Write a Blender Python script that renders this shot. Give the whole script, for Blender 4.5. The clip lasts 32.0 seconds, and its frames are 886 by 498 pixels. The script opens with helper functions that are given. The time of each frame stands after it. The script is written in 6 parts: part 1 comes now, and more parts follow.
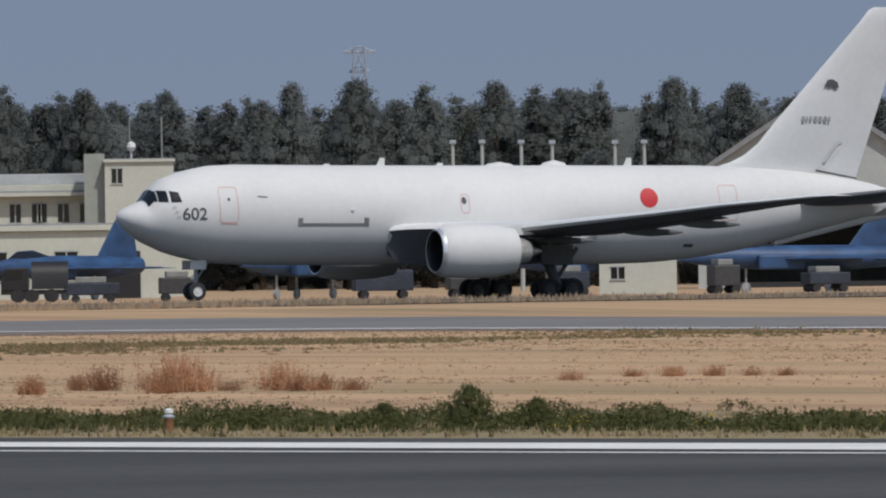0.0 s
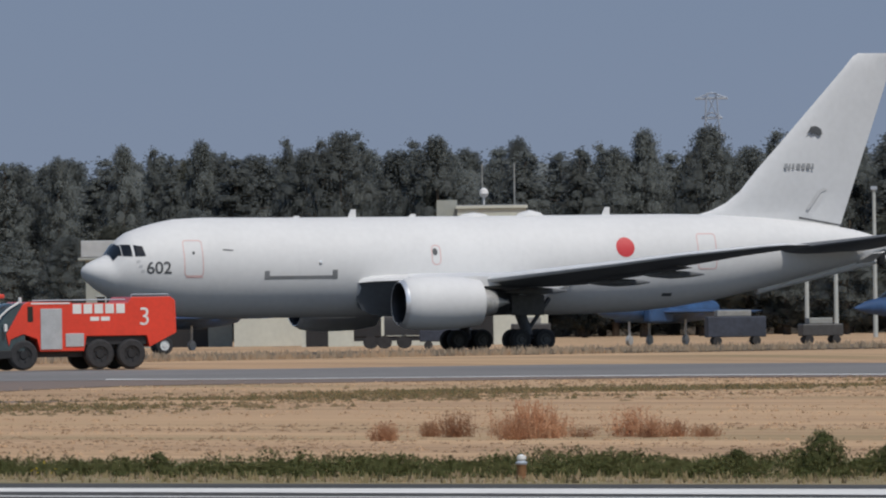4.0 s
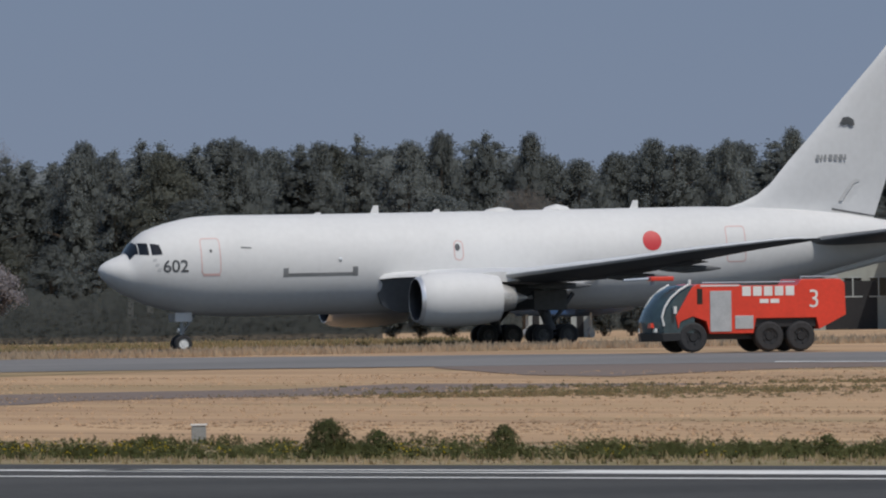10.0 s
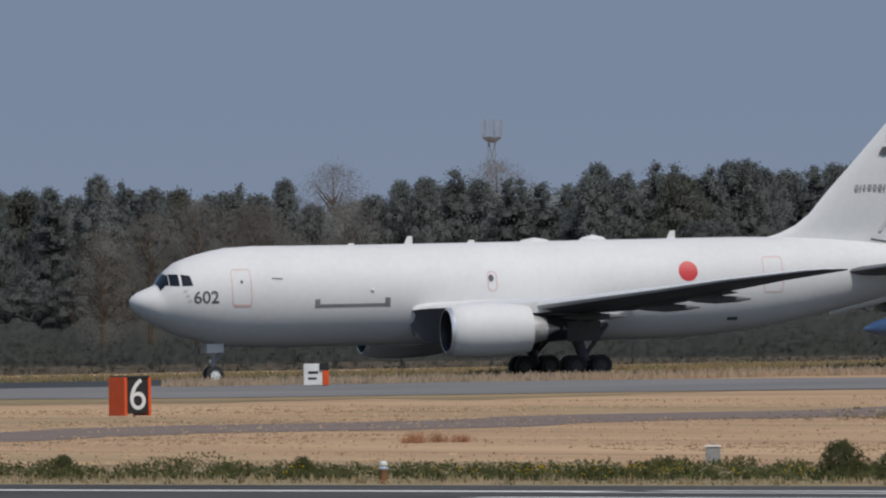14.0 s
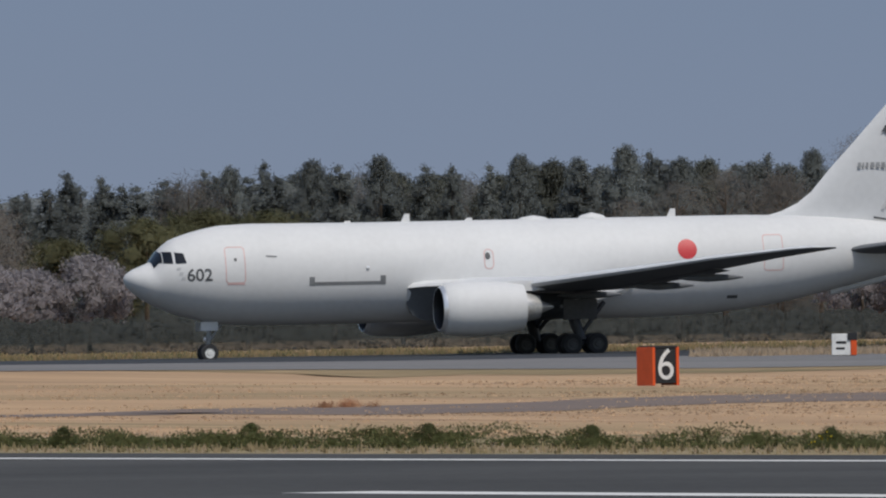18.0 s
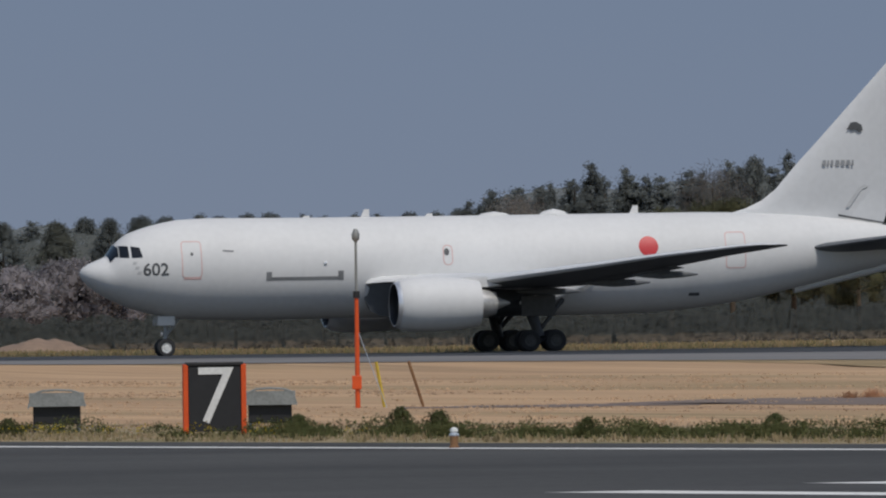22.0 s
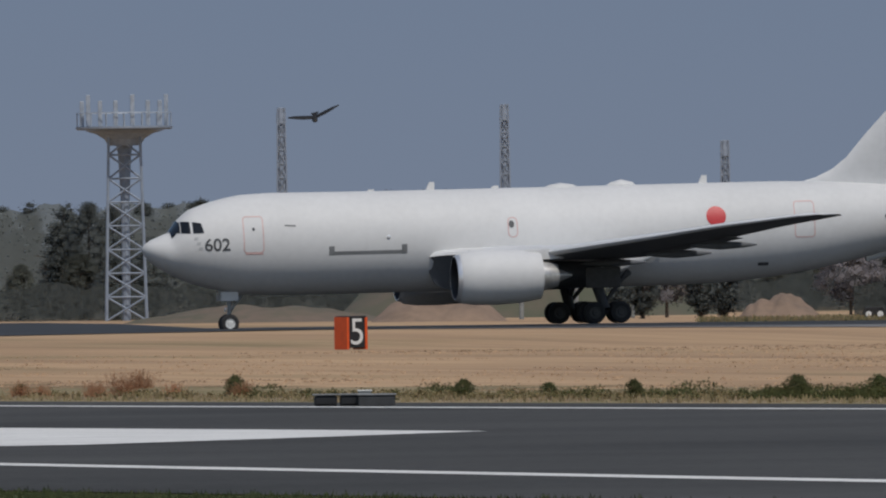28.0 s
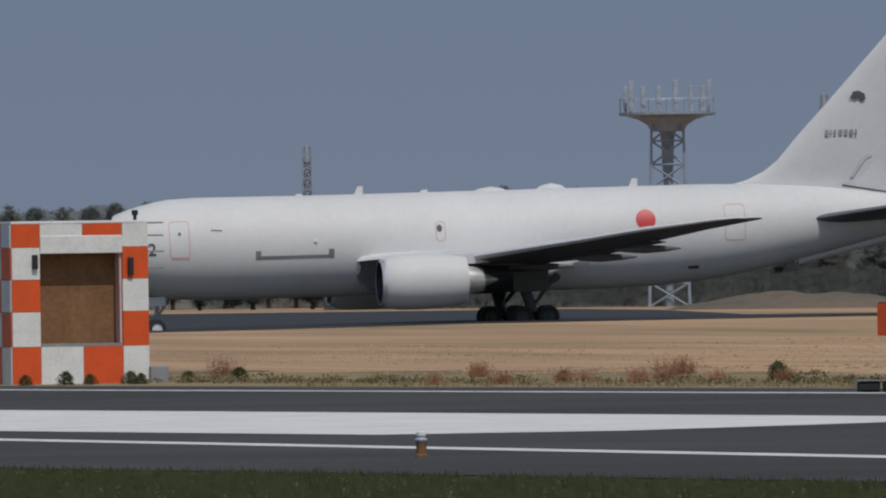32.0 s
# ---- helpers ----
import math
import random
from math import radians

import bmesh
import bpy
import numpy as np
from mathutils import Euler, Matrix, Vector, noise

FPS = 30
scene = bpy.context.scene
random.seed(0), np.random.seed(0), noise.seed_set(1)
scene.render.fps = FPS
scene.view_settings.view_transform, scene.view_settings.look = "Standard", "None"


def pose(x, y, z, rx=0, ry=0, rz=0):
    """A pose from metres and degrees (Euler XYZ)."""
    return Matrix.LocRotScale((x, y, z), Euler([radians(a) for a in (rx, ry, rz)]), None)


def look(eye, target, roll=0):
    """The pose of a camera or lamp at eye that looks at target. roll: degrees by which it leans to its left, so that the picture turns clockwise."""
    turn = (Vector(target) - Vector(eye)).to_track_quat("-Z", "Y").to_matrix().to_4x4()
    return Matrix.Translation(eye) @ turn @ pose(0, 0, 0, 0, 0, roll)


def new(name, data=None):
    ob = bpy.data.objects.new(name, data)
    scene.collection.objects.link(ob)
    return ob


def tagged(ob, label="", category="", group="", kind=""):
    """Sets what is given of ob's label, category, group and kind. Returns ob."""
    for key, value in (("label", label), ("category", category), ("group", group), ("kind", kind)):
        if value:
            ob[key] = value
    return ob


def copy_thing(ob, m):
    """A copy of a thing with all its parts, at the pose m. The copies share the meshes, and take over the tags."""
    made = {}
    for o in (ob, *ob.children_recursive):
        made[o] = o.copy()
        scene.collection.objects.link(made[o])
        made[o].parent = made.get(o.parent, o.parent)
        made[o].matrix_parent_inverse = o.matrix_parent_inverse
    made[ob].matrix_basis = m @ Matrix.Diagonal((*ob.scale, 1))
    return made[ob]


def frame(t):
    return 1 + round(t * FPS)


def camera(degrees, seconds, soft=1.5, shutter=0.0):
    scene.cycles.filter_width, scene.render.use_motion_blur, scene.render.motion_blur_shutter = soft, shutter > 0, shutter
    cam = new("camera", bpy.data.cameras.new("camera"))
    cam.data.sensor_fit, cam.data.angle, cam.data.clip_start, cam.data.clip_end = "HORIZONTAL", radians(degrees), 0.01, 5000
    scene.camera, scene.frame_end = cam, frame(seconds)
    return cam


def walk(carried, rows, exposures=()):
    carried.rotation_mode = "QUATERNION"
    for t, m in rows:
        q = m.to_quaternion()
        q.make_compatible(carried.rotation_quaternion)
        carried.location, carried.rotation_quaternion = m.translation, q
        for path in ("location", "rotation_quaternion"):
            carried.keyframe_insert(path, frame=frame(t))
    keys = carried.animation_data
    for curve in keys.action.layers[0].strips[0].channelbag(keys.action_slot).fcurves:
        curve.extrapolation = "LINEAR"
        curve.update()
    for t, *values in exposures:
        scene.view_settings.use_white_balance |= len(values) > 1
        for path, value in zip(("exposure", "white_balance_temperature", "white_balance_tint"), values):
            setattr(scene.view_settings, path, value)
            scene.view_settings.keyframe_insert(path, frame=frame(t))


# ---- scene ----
# ---- camera: a long lens on a stand, panned with the aircraft ----
EYE = (0.0, 0.0, 3.1)
LEAN = -0.8


def plan(az, d, z=0.0):
    """The place at that azimuth (degrees right of +Y) and distance from the camera's stand."""
    return Vector((d * math.sin(radians(az)), d * math.cos(radians(az)), z))


def aim(az, tilt):
    return look(EYE, Vector(EYE) + plan(az, 1000, 1000 * math.tan(radians(tilt))), LEAN)


cam = camera(2.6, 32.0, soft=2.1)
CAM_ROWS = [(0, 20.9285, 0.0183), (0.5, 20.8575, 0.0665), (1, 20.7818, 0.0610), (1.5, 20.5465, 0.1300), (2, 20.3720, 0.0856), (2.5, 20.1227, 0.1097), (4.5, 19.6879,
            0.1966), (5, 19.3322, 0.1978), (5.5, 19.1908, 0.1590), (6, 19.1155, 0.2334), (6.5, 18.9987, 0.2796), (7, 18.9015, 0.3266), (7.5, 18.8379, 0.3135), (8, 18.6796, 0.2086),
            (8.5, 18.2350, 0.2126), (9, 18.1736, 0.0692), (9.5, 18.0463, 0.1061), (10, 17.9302, 0.1438), (10.5, 17.7512, 0.1754), (11, 17.5466, 0.1279), (11.5, 17.3860, 0.1523), (12,
            17.0968, 0.1594), (12.5, 16.9296, 0.1595), (13, 16.7794, 0.1743), (13.5, 16.5822, 0.1972), (14, 16.4219, 0.2272), (14.5, 16.2992, 0.2283), (15, 16.1176, 0.1505), (15.5,
            15.7781, 0.1428), (17.5, 15.0826, 0.1497), (18, 14.8711, 0.1604), (18.5, 14.7311, 0.0447), (19, 14.5543, 0.1447), (19.5, 14.3246, 0.1490), (20, 14.1420, 0.1308), (20.5,
            13.9967, 0.1589), (21, 13.7071, 0.1607), (21.5, 13.5245, 0.1615), (22, 13.3321, 0.1527), (22.5, 13.0812, 0.1575), (23, 13.0059, 0.1904), (23.5, 12.5793, 0.1680), (24,
            12.4682, 0.1586), (24.5, 12.1924, 0.1836), (25, 12.0125, 0.1280), (25.5, 11.7494, 0.2346), (27.5, 10.9085, 0.1408), (28, 10.5457, 0.0812), (28.5, 10.3301, 0.1973), (29,
            10.1826, 0.1803), (29.5, 10.1595, 0.1616), (30, 9.9428, 0.1913), (30.5, 9.8317, 0.1573), (31, 9.5134, 0.1859), (31.5, 9.2227, 0.1061), (32, 8.9516, 0.0621)]
walk(cam, [(t, aim(az, tilt)) for t, az, tilt in CAM_ROWS],
     exposures=[(0, 0.06), (6.5, 0.06), (8, -0.03), (14, 0.02), (19.5, 0.0), (22, -0.14), (25, -0.20), (32, -0.28)])

# ---- world, sun ----
world = bpy.data.worlds.new("world")
scene.world = world
world.use_nodes = True
wn = world.node_tree.nodes
sky = wn.new("ShaderNodeTexSky")
sky.sky_type, sky.sun_disc = "NISHITA", False
SUN_TO = Vector((0.20, -0.94, 1.48)).normalized()
sky.sun_elevation = math.asin(SUN_TO.z)
sky.sun_rotation = math.atan2(SUN_TO.x, SUN_TO.y)
sky.air_density, sky.dust_density, sky.ozone_density = 1.0, 1.0, 1.5
wn["Background"].inputs["Strength"].default_value = 0.088
world.node_tree.links.new(sky.outputs[0], wn["Background"].inputs["Color"])
sun = new("sun", bpy.data.lights.new("sun", "SUN"))
sun.data.energy, sun.data.angle, sun.data.color = 2.62, radians(0.5), (1.0, 0.955, 0.89)
sun.matrix_world = look(SUN_TO * 100, (0, 0, 0))


# ---- materials ----
def mat(name, color, rough=0.6, metal=0.0, vary=0.15, scale=1.0, fine=8.0, bump=0.0, spec=0.5, tint=None, coat=0.0, per_object=0.0):
    """A surface with a broad and a fine variation of its colour, and an optional relief."""
    m = bpy.data.materials.new(name)
    m.use_nodes = True
    n, l = m.node_tree.nodes, m.node_tree.links
    p = n["Principled BSDF"]
    p.inputs["Roughness"].default_value, p.inputs["Metallic"].default_value = rough, metal
    p.inputs["Specular IOR Level"].default_value = spec
    p.inputs["Coat Weight"].default_value = coat
    tc = n.new("ShaderNodeTexCoord")
    a, b = n.new("ShaderNodeTexNoise"), n.new("ShaderNodeTexNoise")
    a.inputs["Scale"].default_value, b.inputs["Scale"].default_value = scale, scale * fine
    a.inputs["Detail"].default_value, b.inputs["Detail"].default_value = 3, 4
    for x in (a, b):
        l.new(tc.outputs["Object"], x.inputs["Vector"])
    mix = n.new("ShaderNodeMix")
    mix.data_type = "RGBA"
    c2 = tint if tint else tuple(c * (1 - vary * 1.6) for c in color)
    mix.inputs[6].default_value, mix.inputs[7].default_value = (*color, 1), (*c2, 1)
    add = n.new("ShaderNodeMath")
    add.operation = "MULTIPLY_ADD"
    add.inputs[1].default_value, add.inputs[2].default_value = 0.45, 0.0
    l.new(b.outputs[0], add.inputs[0])
    add2 = n.new("ShaderNodeMath")
    add2.operation = "MULTIPLY_ADD"
    add2.inputs[1].default_value = 0.55
    l.new(a.outputs[0], add2.inputs[0])
    l.new(add.outputs[0], add2.inputs[2])
    ramp = n.new("ShaderNodeMapRange")
    ramp.inputs[1].default_value, ramp.inputs[2].default_value = 0.36, 0.64
    l.new(add2.outputs[0], ramp.inputs[0])
    l.new(ramp.outputs[0], mix.inputs[0])
    out = mix.outputs[2]
    if per_object:
        info, hsv, mr = n.new("ShaderNodeObjectInfo"), n.new("ShaderNodeHueSaturation"), n.new("ShaderNodeMapRange")
        mr.inputs[3].default_value, mr.inputs[4].default_value = 1 - per_object, 1 + per_object
        l.new(info.outputs["Random"], mr.inputs[0])
        l.new(mr.outputs[0], hsv.inputs["Value"])
        l.new(out, hsv.inputs["Color"])
        out = hsv.outputs[0]
    l.new(out, p.inputs["Base Color"])
    if bump:
        bm_ = n.new("ShaderNodeBump")
        bm_.inputs["Strength"].default_value, bm_.inputs["Distance"].default_value = min(1, bump), 0.05
        l.new(b.outputs[0], bm_.inputs["Height"])
        l.new(bm_.outputs[0], p.inputs["Normal"])
    return m


def leaves(name, color, tint, rough=0.7, gaps=0.4):
    """Foliage: every clump has its own shade between two greens."""
    m = bpy.data.materials.new(name)
    m.use_nodes = True
    n, l = m.node_tree.nodes, m.node_tree.links
    p = n["Principled BSDF"]
    p.inputs["Roughness"].default_value = rough
    p.inputs["Specular IOR Level"].default_value = 0.15
    g, info = n.new("ShaderNodeNewGeometry"), n.new("ShaderNodeObjectInfo")
    mix, hsv, mr = n.new("ShaderNodeMix"), n.new("ShaderNodeHueSaturation"), n.new("ShaderNodeMapRange")
    mix.data_type = "RGBA"
    mix.inputs[6].default_value, mix.inputs[7].default_value = (*color, 1), (*tint, 1)
    tc, no, ad = n.new("ShaderNodeTexCoord"), n.new("ShaderNodeTexNoise"), n.new("ShaderNodeMath")
    no.inputs["Scale"].default_value, no.inputs["Detail"].default_value = 1.3, 5
    l.new(tc.outputs["Object"], no.inputs["Vector"])
    ad.operation = "MULTIPLY_ADD"
    ad.inputs[1].default_value, ad.inputs[2].default_value = 3.0, -1.5
    l.new(no.outputs[0], ad.inputs[0])
    sm = n.new("ShaderNodeMath")
    sm.use_clamp = True
    l.new(g.outputs["Random Per Island"], sm.inputs[0])
    l.new(ad.outputs[0], sm.inputs[1])
    l.new(sm.outputs[0], mix.inputs[0])
    mr.inputs[3].default_value, mr.inputs[4].default_value = 0.82, 1.18
    l.new(info.outputs["Random"], mr.inputs[0])
    l.new(mr.outputs[0], hsv.inputs["Value"])
    l.new(mix.outputs[2], hsv.inputs["Color"])
    l.new(hsv.outputs[0], p.inputs["Base Color"])
    tr, ms_ = n.new("ShaderNodeBsdfTranslucent"), n.new("ShaderNodeMixShader")
    ms_.inputs[0].default_value = 0.5
    l.new(hsv.outputs[0], tr.inputs["Color"])
    l.new(p.outputs[0], ms_.inputs[1])
    l.new(tr.outputs[0], ms_.inputs[2])
    # a clump of needles or leaves lets some light through its gaps
    gap, airy = n.new("ShaderNodeBsdfTransparent"), n.new("ShaderNodeMixShader")
    airy.inputs[0].default_value = gaps
    l.new(ms_.outputs[0], airy.inputs[1])
    l.new(gap.outputs[0], airy.inputs[2])
    l.new(airy.outputs[0], n["Material Output"].inputs["Surface"])
    return m


def glow(name, color, strength=1.0):
    m = bpy.data.materials.new(name)
    m.use_nodes = True
    p = m.node_tree.nodes["Principled BSDF"]
    p.inputs["Base Color"].default_value = (0, 0, 0, 1)
    p.inputs["Specular IOR Level"].default_value = 0
    p.inputs["Emission Color"].default_value = (*color, 1)
    p.inputs["Emission Strength"].default_value = strength
    return m


M = dict(
    white=mat("aircraft_white", (0.65, 0.65, 0.645), 0.58, vary=0.05, scale=0.25, fine=12, spec=0.3),
    # wing grey is darker than the real light grey, to paint in underside shade
    wing=mat("wing_shade_grey", (0.13, 0.138, 0.148), 0.55, vary=0.12, scale=0.4, fine=9),
    fingrey=mat("fin_grey", (0.58, 0.59, 0.60), 0.6, vary=0.05, scale=0.4),
    lip=mat("polished_metal", (0.88, 0.88, 0.88), 0.34, 0.7, vary=0.05),
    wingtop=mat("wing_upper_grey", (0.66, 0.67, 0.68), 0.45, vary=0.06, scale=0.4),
    dark=mat("doorway_shade", (0.02, 0.02, 0.022), 0.7, vary=0.2),
    fan=mat("fan_metal", (0.10, 0.10, 0.11), 0.4, 0.8),
    exhaust=mat("exhaust_metal", (0.72, 0.71, 0.69), 0.35, 0.6, vary=0.2),
    tyre=mat("tyre_rubber", (0.035, 0.035, 0.038), 0.85, vary=0.3, scale=4),
    hub=mat("wheel_hub", (0.75, 0.75, 0.73), 0.4, 0.1, vary=0.1, scale=5),
    rimdark=mat("dark_rim", (0.07, 0.07, 0.072), 0.5, 0.2, vary=0.2, scale=4),
    strut=mat("gear_grey", (0.42, 0.43, 0.44), 0.45, 0.2, vary=0.2, scale=3),
    glass=mat("dark_glazing", (0.012, 0.014, 0.017), 0.08, vary=0.1, spec=0.6),
    cabglass=mat("tinted_cab_glass", (0.045, 0.075, 0.09), 0.15, vary=0.2, scale=0.6, spec=0.6),
    red=mat("marking_red", (0.55, 0.03, 0.035), 0.45, vary=0.08),
    pink=mat("stencil_red", (0.66, 0.44, 0.42), 0.5, vary=0.1),
    ink=mat("stencil_grey", (0.09, 0.095, 0.10), 0.5, vary=0.2),
    slot=mat("panel_grey", (0.22, 0.225, 0.23), 0.5, vary=0.2, scale=2),
    mark=mat("pale_serial", (0.30, 0.31, 0.32), 0.5, vary=0.2, scale=2),
    faint=mat("faint_grey_stencil", (0.50, 0.505, 0.51), 0.55, vary=0.1, scale=2),
    fire=mat("fire_red", (0.70, 0.045, 0.02), 0.35, vary=0.1, scale=0.8, coat=0.4),
    shutter=mat("aluminium_shutter", (0.50, 0.51, 0.52), 0.4, 0.35, vary=0.12, scale=2),
    paint=mat("white_paint", (0.75, 0.75, 0.73), 0.6, vary=0.12, scale=1.5),
    black=mat("black_paint", (0.018, 0.018, 0.02), 0.55, vary=0.2),
    orange=mat("marker_orange", (0.72, 0.09, 0.012), 0.5, vary=0.12, scale=2),
    # the blue in these two metals is distance haze put into the colour
    steel=mat("haze_blued_steel", (0.40, 0.45, 0.52), 0.55, 0.1, vary=0.2, scale=2),
    mast=mat("haze_blued_mast", (0.30, 0.35, 0.43), 0.6, 0.1, vary=0.15, scale=2),
    grey=mat("weathered_grey_metal", (0.30, 0.31, 0.30), 0.6, 0.2, vary=0.2, scale=2),
    apron=mat("apron_asphalt", (0.036, 0.037, 0.040), 0.85, vary=0.25, scale=0.05, fine=40),
    asphalt=mat("runway_asphalt", (0.088, 0.086, 0.083), 0.9, vary=0.3, scale=0.05, fine=60, bump=0.3, spec=0.15),
    concrete=mat("taxiway_concrete", (0.205, 0.193, 0.184), 0.85, vary=0.2, scale=0.06, fine=40),
    line=mat("runway_marking", (0.78, 0.772, 0.745), 0.8, vary=0.16, scale=0.4, fine=12, spec=0.15),
    cream=mat("cream_wall", (0.56, 0.57, 0.50), 0.75, vary=0.08, scale=0.4),
    roof=mat("roof_grey", (0.26, 0.27, 0.28), 0.7, vary=0.15, scale=0.3),
    roofpale=mat("pale_roof", (0.44, 0.46, 0.47), 0.7, vary=0.12, scale=0.3),
    sage=mat("sage_wall", (0.34, 0.36, 0.33), 0.75, vary=0.1, scale=0.4),
    pale=mat("pale_cladding", (0.43, 0.46, 0.45), 0.65, vary=0.1, scale=0.2),
    jet=mat("navy_camouflage", (0.035, 0.095, 0.22), 0.55, tint=(0.015, 0.04, 0.10), scale=0.35, fine=3),
    tarpdark=mat("dark_blue_cover", (0.04, 0.05, 0.075), 0.7, vary=0.3, scale=0.8),
    blade=mat("straw_blades", (0.60, 0.42, 0.275), 0.9, vary=0.2, scale=0.15, fine=8, spec=0.1),
    bark=mat("bark", (0.10, 0.075, 0.055), 0.9, vary=0.3, scale=3),
    brown=mat("rusty_panel", (0.24, 0.125, 0.055), 0.8, tint=(0.15, 0.07, 0.03), scale=1.2, fine=6),
    feather=mat("dark_feathers", (0.018, 0.016, 0.015), 0.7, vary=0.3, scale=8),
    yellow=mat("yellow_sleeve", (0.60, 0.42, 0.05), 0.6),
    # cedar and broad leaf tones are greyed and lifted to paint in distance haze
    cedar=leaves("hazed_cedar_leaves", (0.172, 0.190, 0.186), (0.190, 0.208, 0.200)),
    broad=leaves("hazed_broad_leaves", (0.150, 0.160, 0.140), (0.172, 0.180, 0.150)),
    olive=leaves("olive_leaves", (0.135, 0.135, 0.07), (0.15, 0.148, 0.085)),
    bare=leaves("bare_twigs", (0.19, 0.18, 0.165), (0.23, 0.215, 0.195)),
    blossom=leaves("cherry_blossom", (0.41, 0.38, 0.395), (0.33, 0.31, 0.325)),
    hedge=leaves("hedge_leaves", (0.076, 0.086, 0.082), (0.092, 0.101, 0.094)),
    weed=leaves("green_weeds", (0.082, 0.098, 0.037), (0.130, 0.132, 0.055)),
    lawn=leaves("fresh_grass", (0.082, 0.100, 0.040), (0.120, 0.128, 0.060)),
    fawn=leaves("dead_growth", (0.45, 0.305, 0.19), (0.53, 0.375, 0.24)),
    dull=leaves("fading_grass", (0.24, 0.215, 0.105), (0.36, 0.27, 0.155)),
    straw=leaves("dry_grass", (0.56, 0.42, 0.28), (0.66, 0.50, 0.34)),
    rust=leaves("rusty_weeds", (0.46, 0.245, 0.14), (0.54, 0.32, 0.19), gaps=0.15),
    flower=leaves("yellow_flowers", (0.60, 0.45, 0.02), (0.5, 0.36, 0.03)),
)


# ---- mesh helpers ----
class Mesh:
    """Collects vertices and faces."""

    def __init__(self):
        self.v, self.f = [], []

    def add(self, vs, fs):
        k = len(self.v)
        self.v += [tuple(p) for p in vs]
        self.f += [tuple(i + k for i in f) for f in fs]
        return self

    def box(self, x0, y0, z0, x1, y1, z1, m=None):
        vs = [Vector((x, y, z)) for z in (z0, z1) for y in (y0, y1) for x in (x0, x1)]
        if m:
            vs = [m @ p for p in vs]
        return self.add(vs, [(0, 2, 3, 1), (4, 5, 7, 6), (0, 1, 5, 4), (2, 6, 7, 3), (0, 4, 6, 2), (1, 3, 7, 5)])

    def loft(self, rings, caps=True, closed=True):
        n = len(rings[0])
        vs = [p for r in rings for p in r]
        fs = []
        for i in range(len(rings) - 1):
            for j in range(n if closed else n - 1):
                a, b = i * n + j, i * n + (j + 1) % n
                fs.append((a, b, b + n, a + n))
        if caps:
            fs += [tuple(range(n - 1, -1, -1)), tuple(range((len(rings) - 1) * n, len(rings) * n))]
        return self.add(vs, fs)

    def tube(self, p0, p1, r0, r1=None, n=10, caps=True):
        p0, p1 = Vector(p0), Vector(p1)
        q = (p1 - p0).to_track_quat("Z", "Y")
        ring = lambda c, r: [c + q @ Vector((r * math.cos(k * 6.2832 / n), r * math.sin(k * 6.2832 / n), 0)) for k in range(n)]
        return self.loft([ring(p0, r0), ring(p1, r0 if r1 is None else r1)], caps)

    def lathe(self, profile, axis="x", at=(0, 0, 0), n=32, caps=False):
        """profile: (along, radius) pairs, turned about an axis through at."""
        rings = []
        for s, r in profile:
            ring = []
            for k in range(n):
                c, d = r * math.cos(k * 6.28319 / n), r * math.sin(k * 6.28319 / n)
                ring.append({"x": (s, c, d), "y": (d, s, c), "z": (c, d, s)}[axis])
            rings.append([Vector(p) + Vector(at) for p in ring])
        return self.loft(rings, caps)

    def data(self, name, material, smooth=False, bevel=0.0):
        me = bpy.data.meshes.new(name)
        me.from_pydata(self.v, [], self.f)
        bm = bmesh.new()
        bm.from_mesh(me)
        bmesh.ops.recalc_face_normals(bm, faces=bm.faces)
        if bevel:
            bmesh.ops.bevel(bm, geom=[e for e in bm.edges if e.calc_face_angle(0) > 0.6], offset=bevel, segments=2, profile=0.5, affect="EDGES", clamp_overlap=True)
        bm.to_mesh(me)
        bm.free()
        if smooth:
            me.shade_smooth()
            me.set_sharp_from_angle(angle=radians(35))
        me.materials.append(material)
        return me


def part(name, mesh, material, parent=None, label="", smooth=False, bevel=0.0, at=None):
    ob = new(name, mesh.data(name, material, smooth, bevel) if isinstance(mesh, Mesh) else mesh)
    if parent:
        ob.parent = parent
    if at is not None:
        ob.matrix_local = at
    if label:
        ob["label"] = label
    return ob


def thing(name, label, category, group="", kind=""):
    return tagged(new(name), label, category, group, kind)


# ---- ground, pavements, markings ----
RISE = [(-4000, 0.0), (120, -0.08), (142, 0.0), (160, 0.28), (178, 0.42), (215, 0.36), (250, 0.24), (287, 0.32), (330, 0.55), (362, 0.65), (420, 0.65), (4000, 0.5)]


def level(x, y):
    """Height of the ground: flat round the runway, a low rise under the far taxiway."""
    k = min(1.0, max(0.0, (y - 815) / 75))
    return float(np.interp(x, [p[0] for p in RISE], [p[1] for p in RISE])) * k * k * (3 - 2 * k)


def sheet(name, xs, ys, lift, material):
    g = Mesh()
    vs = [(x, y, level(x, y) + lift) for y in ys for x in xs]
    n = len(xs)
    g.add(vs, [(j * n + i, j * n + i + 1, (j + 1) * n + i + 1, (j + 1) * n + i) for j in range(len(ys) - 1) for i in range(n - 1)])
    return g


